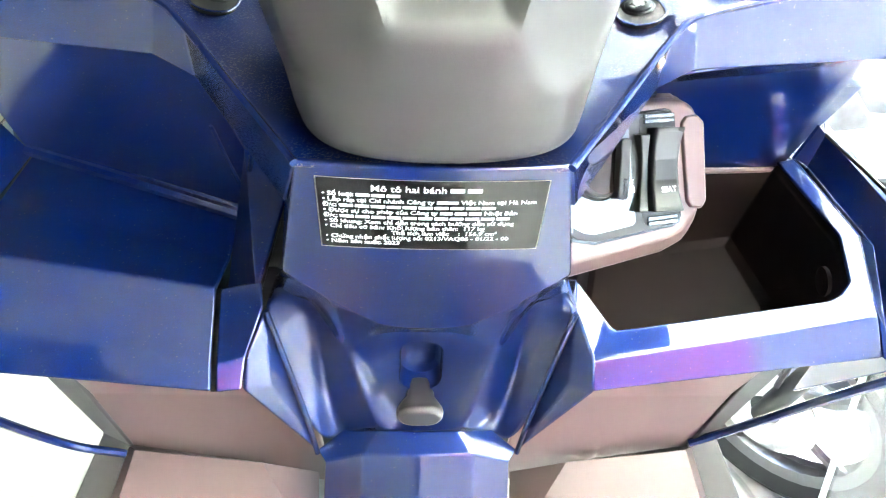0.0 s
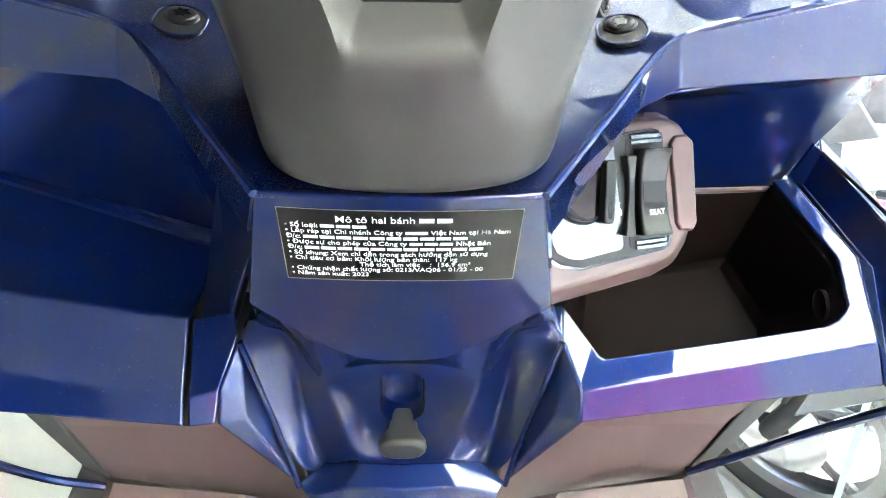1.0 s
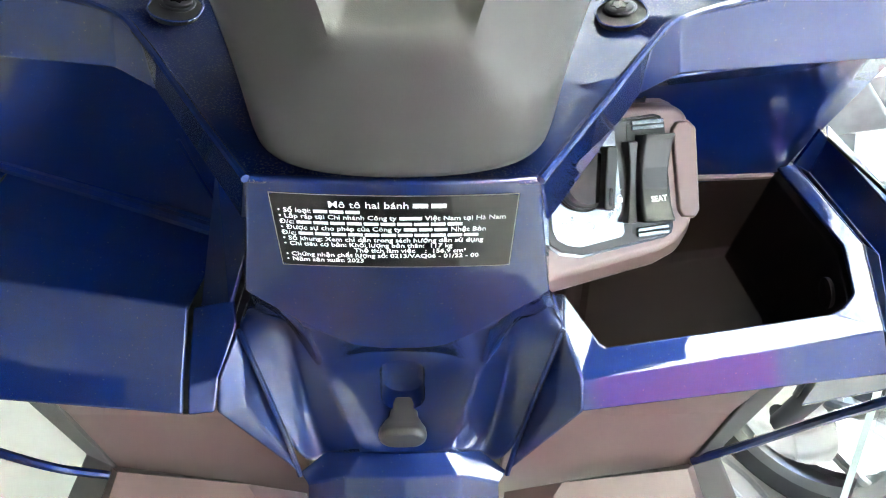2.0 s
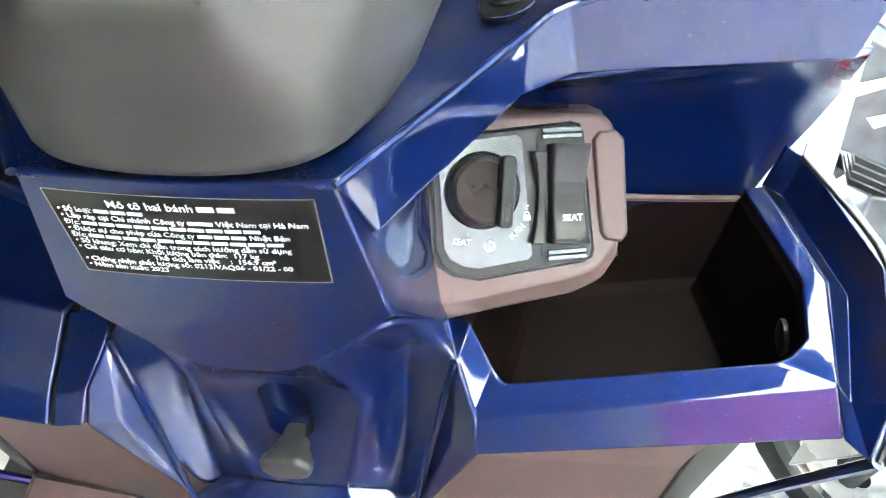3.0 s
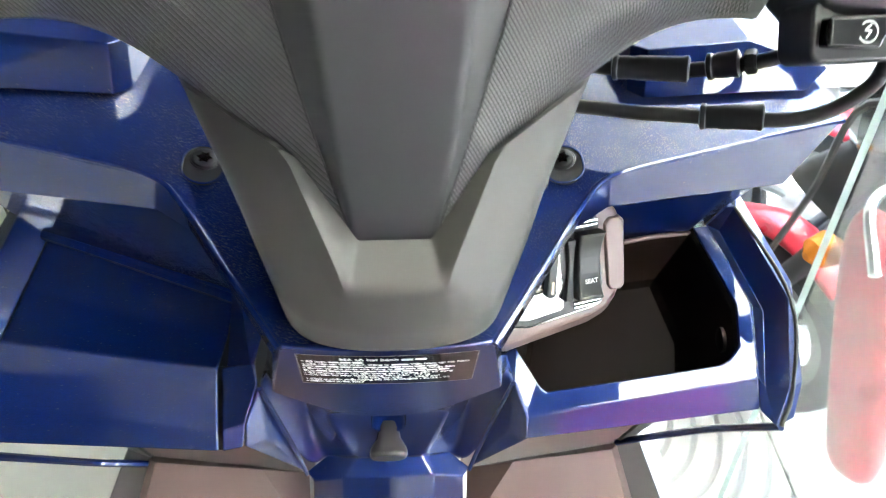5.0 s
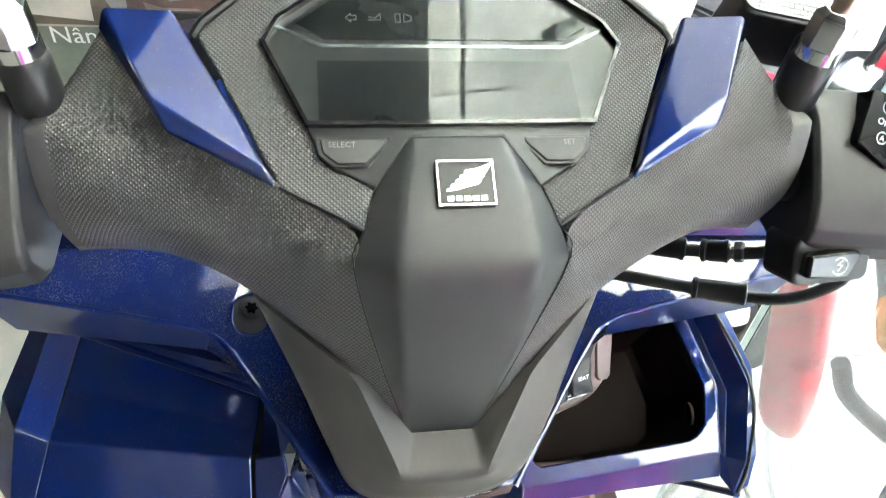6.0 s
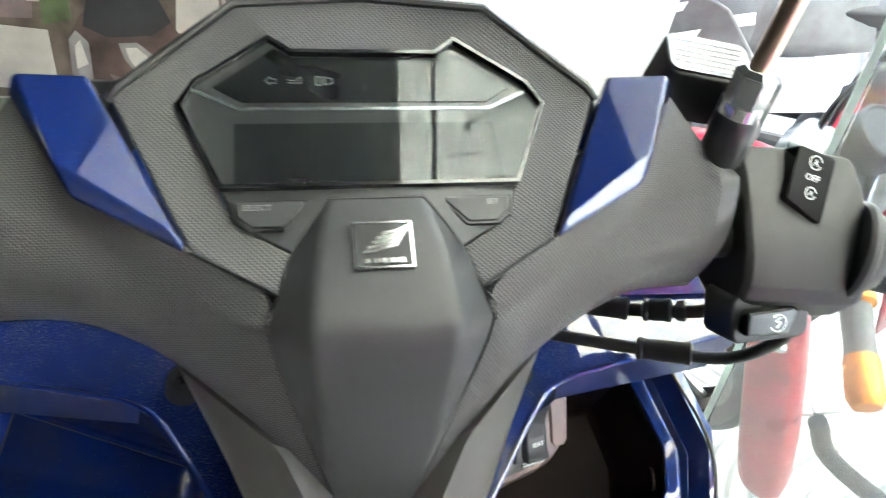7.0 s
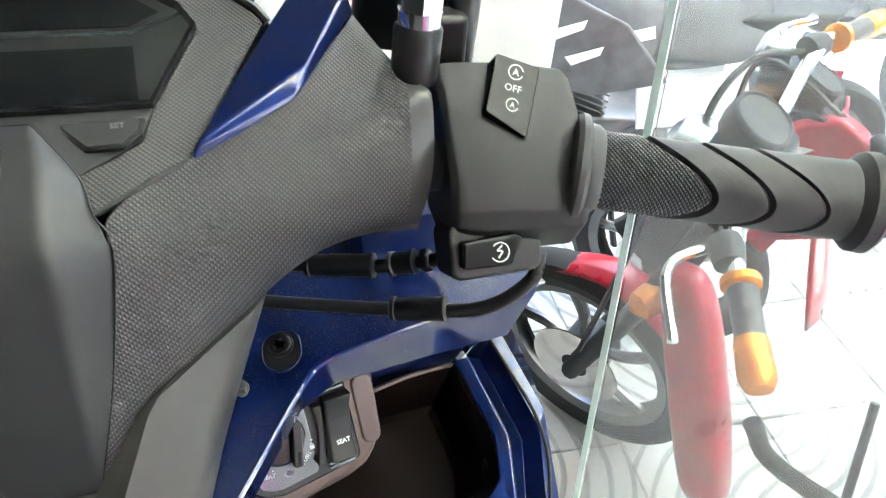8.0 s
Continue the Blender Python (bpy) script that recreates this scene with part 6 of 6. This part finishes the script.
    part("seat", joined(prism(rounded(0.62, 0.20, 0.07), 0.07, Matrix.Translation((-0.46, 0, 0.83)) @ Matrix.Rotation(radians(4), 4, "Y"))), BIKE_BLACK, root, "black seat", bevel=0.02, segments=3)
    part("tail", prism([(-0.30, 0.70), (-0.30, 0.77), (-0.84, 0.86), (-0.86, 0.78)], 0.16, Matrix.Translation((0, 0.08, 0)) @ Matrix.Rotation(radians(90), 4, "X") @ Matrix.Translation((0, 0, 0.16))), body, root, "painted tail", bevel=0.02)
    if step:
        eng = part("engine", lathe([(0.02, -0.10), (0.055, -0.09), (0.062, -0.06), (0.062, 0.06), (0.055, 0.09), (0.02, 0.10)], (-0.34, 0, 0.26), (-0.34, 1, 0.26), 24), BIKE_BLACK, root, "dark engine")
    else:
        eng = part("engine", joined(box(0.30, 0.22, 0.20, Matrix.Translation((0.02, 0, 0.36))), lathe([(0.09, -0.13), (0.10, -0.10), (0.10, 0.10), (0.09, 0.13)], (-0.06, 0, 0.35), (-0.06, 1, 0.35), 24)), ALLOY, root, "cast alloy engine", bevel=0.012)
    for i in range(0 if step else 6):
        part("cooling_fin", box(0.16, 0.19, 0.006, Matrix.Translation((0.15, 0, 0.45 + 0.022 * i)) @ Matrix.Rotation(radians(-20), 4, "Y")), ALLOY, eng, smooth=False)
    pipe = [(-0.25, -0.16, 0.26), (-0.72, -0.17, 0.36)]
    pipe = ([(-0.30, -0.05, 0.28), (-0.28, -0.14, 0.23)] if step else [(0.22, -0.05, 0.46), (0.28, -0.10, 0.30), (0.05, -0.14, 0.22)]) + pipe
    part("exhaust", tube(pipe, 0.032, 12), STEEL, root, "bright exhaust pipe")
    if not step:
        part("frame_tube", tube([(0.40, 0, 0.82), (0.28, 0, 0.55), (0.22, 0, 0.28), (-0.10, 0, 0.24)], 0.024, 10), BIKE_BLACK, root)
    T = Matrix.Translation((0.40, 0, bar_up)) @ Matrix.Rotation(radians(bar_turn), 4, "Z") @ Matrix.Translation((-0.40, 0, 0))
    back = 0.312 + (wide - 0.235) * 0.75
    bar = part("handlebar", tube([T @ Vector(p) for p in ((back - 0.052, wide + 0.105, 0.98), (back + 0.018, wide - 0.035, 1.00), (0.40, 0.07, 0.96), (0.40, -0.07, 0.96), (back + 0.018, 0.035 - wide, 1.00), (back - 0.052, -wide - 0.105, 0.98))], 0.012, 10), CHROME, root, "handlebar with orange-ended grips")
    for s in (1, -1):
        a, b = T @ Vector((back, s * wide, 0.997)), T @ Vector((back - 0.052, s * (wide + 0.11), 0.98))
        g = part("grip", lathe([(0.017, 0.0), (0.019, 0.01), (0.018, 0.06), (0.019, 0.075)], a, b, 18), RUBBER, bar, "black grip")
        part("grip_collar", lathe([(0.019, -0.012), (0.025, -0.008), (0.025, 0.002), (0.019, 0.006)], a, b, 18), grip_end, bar, "orange collar")
        part("grip_cap", lathe([(0.019, 0.074), (0.021, 0.080), (0.022, 0.125), (0.016, 0.137), (0.006, 0.140)], a, b, 18), grip_end, bar, "orange grip end")
        part("lever", tube([T @ Vector(p) for p in ((back + 0.048, s * (wide - 0.055), 0.99), (back + 0.088, s * (wide + 0.005), 0.985), (back + 0.048, s * (wide + 0.095), 0.965))], 0.007, 8), CHROME, bar, "bright lever")
        part("clamp", lathe([(0.010, -0.024), (0.021, -0.020), (0.023, 0.0), (0.020, 0.020), (0.012, 0.026)], T @ Vector((back + 0.030, s * (wide - 0.045), 0.997)), b, 14), BIKE_BLACK, bar)
        part("control_cable", tube([T @ Vector((back + 0.04, s * (wide - 0.06), 0.995)), T @ Vector((0.47, s * 0.13, 1.02)), T @ Vector((0.50, s * 0.04, 0.93)), (0.46, s * 0.03, 0.72)], 0.006, 8), BIKE_BLACK, bar)
    dash = part("dash", lathe([(0.020, -0.03), (0.044, -0.022), (0.050, 0.0), (0.050, 0.022), (0.045, 0.028), (0.0, 0.024)], T @ Vector((0.425, 0.0, 0.995)), T @ Vector((0.385, 0, 1.08)), 24, caps=False), BIKE_BLACK, root, "round black dial pod")
    part("dial_ring", lathe([(0.046, 0.026), (0.050, 0.029), (0.046, 0.031), (0.043, 0.028)], T @ Vector((0.425, 0.0, 0.995)), T @ Vector((0.385, 0, 1.08)), 24, caps=False), BIKE_BLACK, dash, "dial rim")
    part("headset", ring_loft(([(0.47, 0.90), (0.37, 0.88), (0.37, 0.97), (0.44, 0.99)], -0.09), ([(0.49, 0.89), (0.36, 0.87), (0.36, 0.98), (0.45, 1.00)], 0.0), ([(0.47, 0.90), (0.37, 0.88), (0.37, 0.97), (0.44, 0.99)], 0.09)), BIKE_BLACK, root, "black headset cover", frame_m=Matrix.Translation((0, 0, bar_up - 0.02)) @ Matrix.Rotation(radians(90), 4, "X"), bevel=0.012)
    part("brake_hose", tube([T @ Vector((0.36, 0.17, 1.00)), (0.50, 0.12, 1.00), (0.54, 0.08, 0.75), (0.60, 0.09, 0.40)], 0.006, 6), RUBBER, root)
    part("side_stand", tube([(0.02, 0.10, 0.26), (-0.04, 0.24, 0.02)], 0.011, 8), BIKE_BLACK, root)
    if carrier:
        part("carrier", joined(tube([(-0.62, 0.09, 0.90), (-0.90, 0.08, 0.92), (-0.90, -0.08, 0.92), (-0.62, -0.09, 0.90)], 0.008, 8, 3), tube([(-0.74, 0.085, 0.91), (-0.74, -0.085, 0.91)], 0.007, 8), tube([(-0.82, 0.082, 0.915), (-0.82, -0.082, 0.915)], 0.007, 8)), CHROME, root, "bright rear carrier")
    if fairing:
        for s in (1, -1):
            fr = part("side_fairing", ring_loft(([(0.52, 0.84), (0.44, 0.66), (0.16, 0.58), (-0.06, 0.64), (0.10, 0.82), (0.36, 0.94)], -0.178 * s), ([(0.49, 0.82), (0.42, 0.68), (0.17, 0.61), (-0.03, 0.65), (0.12, 0.79), (0.36, 0.90)], -0.12 * s)), body, root, "moulded side fairing", frame_m=Matrix.Rotation(radians(90), 4, "X"), bevel=0.014, segments=3)
            for k in range(2):
                part("stripe", prism([(-0.05, 0.010), (0.055, 0.016), (0.045, -0.016), (-0.035, -0.012)], 0.003, Matrix.Translation((0.26 - 0.06 * k, s * 0.1825, 0.80 - 0.075 * k)) @ Matrix.Rotation(radians(90), 4, "X") @ Matrix.Rotation(radians(-24), 4, "Z")), BIKE_WHITE, fr, "white stripe", smooth=False)
    if star:
        pts = [((0.042 if i % 2 == 0 else 0.017) * math.cos(math.tau * i / 10 + 0.4), (0.042 if i % 2 == 0 else 0.017) * math.sin(math.tau * i / 10 + 0.4)) for i in range(10)]
        panel = part("side_fairing", ring_loft(([(0.432, 0.888), (0.385, 0.930), (0.331, 0.961), (0.275, 0.940), (0.250, 0.890), (0.227, 0.803), (0.250, 0.700), (0.400, 0.600), (0.470, 0.640), (0.450, 0.780)], -0.160), ([(0.425, 0.880), (0.380, 0.920), (0.331, 0.945), (0.285, 0.925), (0.262, 0.885), (0.242, 0.803), (0.262, 0.715), (0.400, 0.620), (0.455, 0.650), (0.440, 0.780)], -0.10)), body, root, "red side fairing", frame_m=Matrix.Rotation(radians(90), 4, "X"), bevel=0.014, segments=3)
        part("star_decal", prism(pts, 0.003, axes((0.390, 0.1635, 0.862), (-1, 0, 0.15), (0.15, 0, 1))), BIKE_WHITE, panel, "white star decal", smooth=False)
        part("stripe", prism([(0.30, 0.86), (0.262, 0.80), (0.30, 0.745), (0.36, 0.70), (0.32, 0.775)], 0.003, Matrix.Translation((0, 0.1635, 0)) @ Matrix.Rotation(radians(90), 4, "X")), BIKE_WHITE, panel, "white swoosh", smooth=False)
    h = math.atan2(heading[1], heading[0])
    if shield:
        tall = bmesh.new()
        rings = []
        for x, z, wx, wy in ((0.395, 0.875, 0.030, 0.026), (0.375, 0.81, 0.050, 0.040), (0.30, 0.56, 0.056, 0.048), (0.245, 0.36, 0.054, 0.050), (0.215, 0.25, 0.048, 0.046)):
            rings.append([tall.verts.new((x + 0.030 + wx * cx_, 0.130 + wy * cy_, z - 0.03)) for cx_, cy_ in ((-1, -0.6), (-0.6, -1), (0.6, -1), (1, -0.6), (1, 0.6), (0.6, 1), (-0.6, 1), (-1, 0.6))])
        for p, q in zip(rings, rings[1:]):
            for i in range(8):
                tall.faces.new((p[i], p[(i + 1) % 8], q[(i + 1) % 8], q[i]))
        tall.faces.new(rings[0])
        tall.faces.new(rings[-1])
        bmesh.ops.recalc_face_normals(tall, faces=tall.faces)
        part("leg_shield", tall, body, root, "scuffed red leg shield", sub=2)
        part("frame_cover", tube([(0.24, 0, 0.36), (0.14, 0, 0.26), (-0.25, 0, 0.24)], 0.020, 14), BIKE_BLACK, root, "dark frame tube")
    root.matrix_world = Matrix.Translation(at) @ Matrix.Rotation(h, 4, "Z") @ Matrix.Rotation(radians(lean), 4, "X")
    return root


GZ = -0.39
motorbike("motorbike", "red step-through motorbike with orange grips parked outside", RED, BIKE_BLACK, ORANGE, (1.204, 0.377, GZ), (-0.62, 0.785), -10, bar_turn=9, step=True, shield=True, bar_up=0.040, wide=0.30)
motorbike("motorbike", "black and white motorbike, its black greyed for glare, parked side-on outside the glass", BIKE_GREY, BIKE_WHITE, BIKE_BLACK, (1.20, 1.72, GZ), (-0.98, 0.2), -8, bar_turn=15, carrier=True, fairing=True)
motorbike("motorbike", "red motorbike with white decals among the parked row", RED, BIKE_BLUE, BIKE_BLACK, (1.53, 0.66, GZ), (-0.62, 0.785), -8, bar_turn=30, step=True, star=True, bar_up=-0.08)
motorbike("motorbike", "black and slate blue motorbike in the parked row", BIKE_BLUE, BIKE_BLACK, BIKE_BLACK, (2.6, 1.6, GZ), (-0.35, -0.94), -8, bar_turn=15)

# ---- unseen tall magenta banner behind, added to put purple into the reflections ----
purple = plain("magenta_cloth", (0.48, 0.13, 0.40), 0.6, vary=0.15, grain=40, bump=0.0)
stand = thing("roll_up_banner", "unseen tall magenta banner added for the purple reflection", "banner", (0.83, -2.4, GZ))
part("cloth", box(0.66, 0.004, 2.2, T3((0, 0, 1.15))), purple, stand, smooth=False)
part("foot_case", prism(rounded(0.70, 0.10, 0.03), 0.06, T3((0, 0, 0.06))), ALLOY, stand, "metal foot", bevel=0.008)
part("rear_post", lathe([(0.01, 0), (0.01, 2.2)], (0, -0.03, 0.05), (0, -0.03, 1.0), 10), ALLOY, stand)

# ---- paving stones outside, near the glass ----
paver_mesh = bpy.data.meshes.new("paver")
pbm = prism(rounded(0.396, 0.396, 0.006, 2), 0.03)
bmesh.ops.bevel(pbm, geom=[e for e in pbm.edges if abs(e.verts[0].co.z) < 1e-6 and abs(e.verts[1].co.z) < 1e-6], offset=0.003, segments=1, affect="EDGES")
pbm.to_mesh(paver_mesh)
pbm.free()
paver_mat, pvt, pvp = nodes_of("paver_concrete")
info = pvt.nodes.new("ShaderNodeObjectInfo")
wave = pvt.nodes.new("ShaderNodeTexWave")
wave.wave_type, wave.rings_direction = "RINGS", "Z"
wave.inputs["Scale"].default_value, wave.inputs["Distortion"].default_value = 5.5, 0.6
corner = pvt.nodes.new("ShaderNodeMapping")
corner.inputs["Location"].default_value = (0.2, 0.2, 0)
pvt.links.new(coords(pvt), corner.inputs[0])
pvt.links.new(corner.outputs[0], wave.inputs["Vector"])
groove = ranged(pvt, wave.outputs[0], 0, 1, 0.04, 0.22)
tone = pvt.nodes.new("ShaderNodeMix")
tone.data_type = "RGBA"
tone.inputs["A"].default_value = (0.32, 0.32, 0.315, 1)
pvt.links.new(groove, tone.inputs["Factor"])
pvt.links.new(mixed(pvt, info.outputs["Random"], (0.46, 0.455, 0.44), (0.56, 0.55, 0.53)), tone.inputs["B"])
pvt.links.new(tone.outputs["Result"], pvp.inputs["Base Color"])
pvp.inputs["Roughness"].default_value = 0.85
bumped(pvt, pvp, groove, 0.7, 0.004)
paver_mesh.materials.append(paver_mat)
ground_ob = bpy.data.objects["ground"]
random.seed(7)
for i in range(11):
    for j in range(16):
        p = new("paver", paver_mesh)
        p.parent = ground_ob
        p.matrix_world = T3((0.70 + 0.40 * i, -2.25 + 0.40 * j, GZ + random.uniform(0, 0.002))) @ Matrix.Rotation(radians(90) * random.randrange(4), 4, "Z")
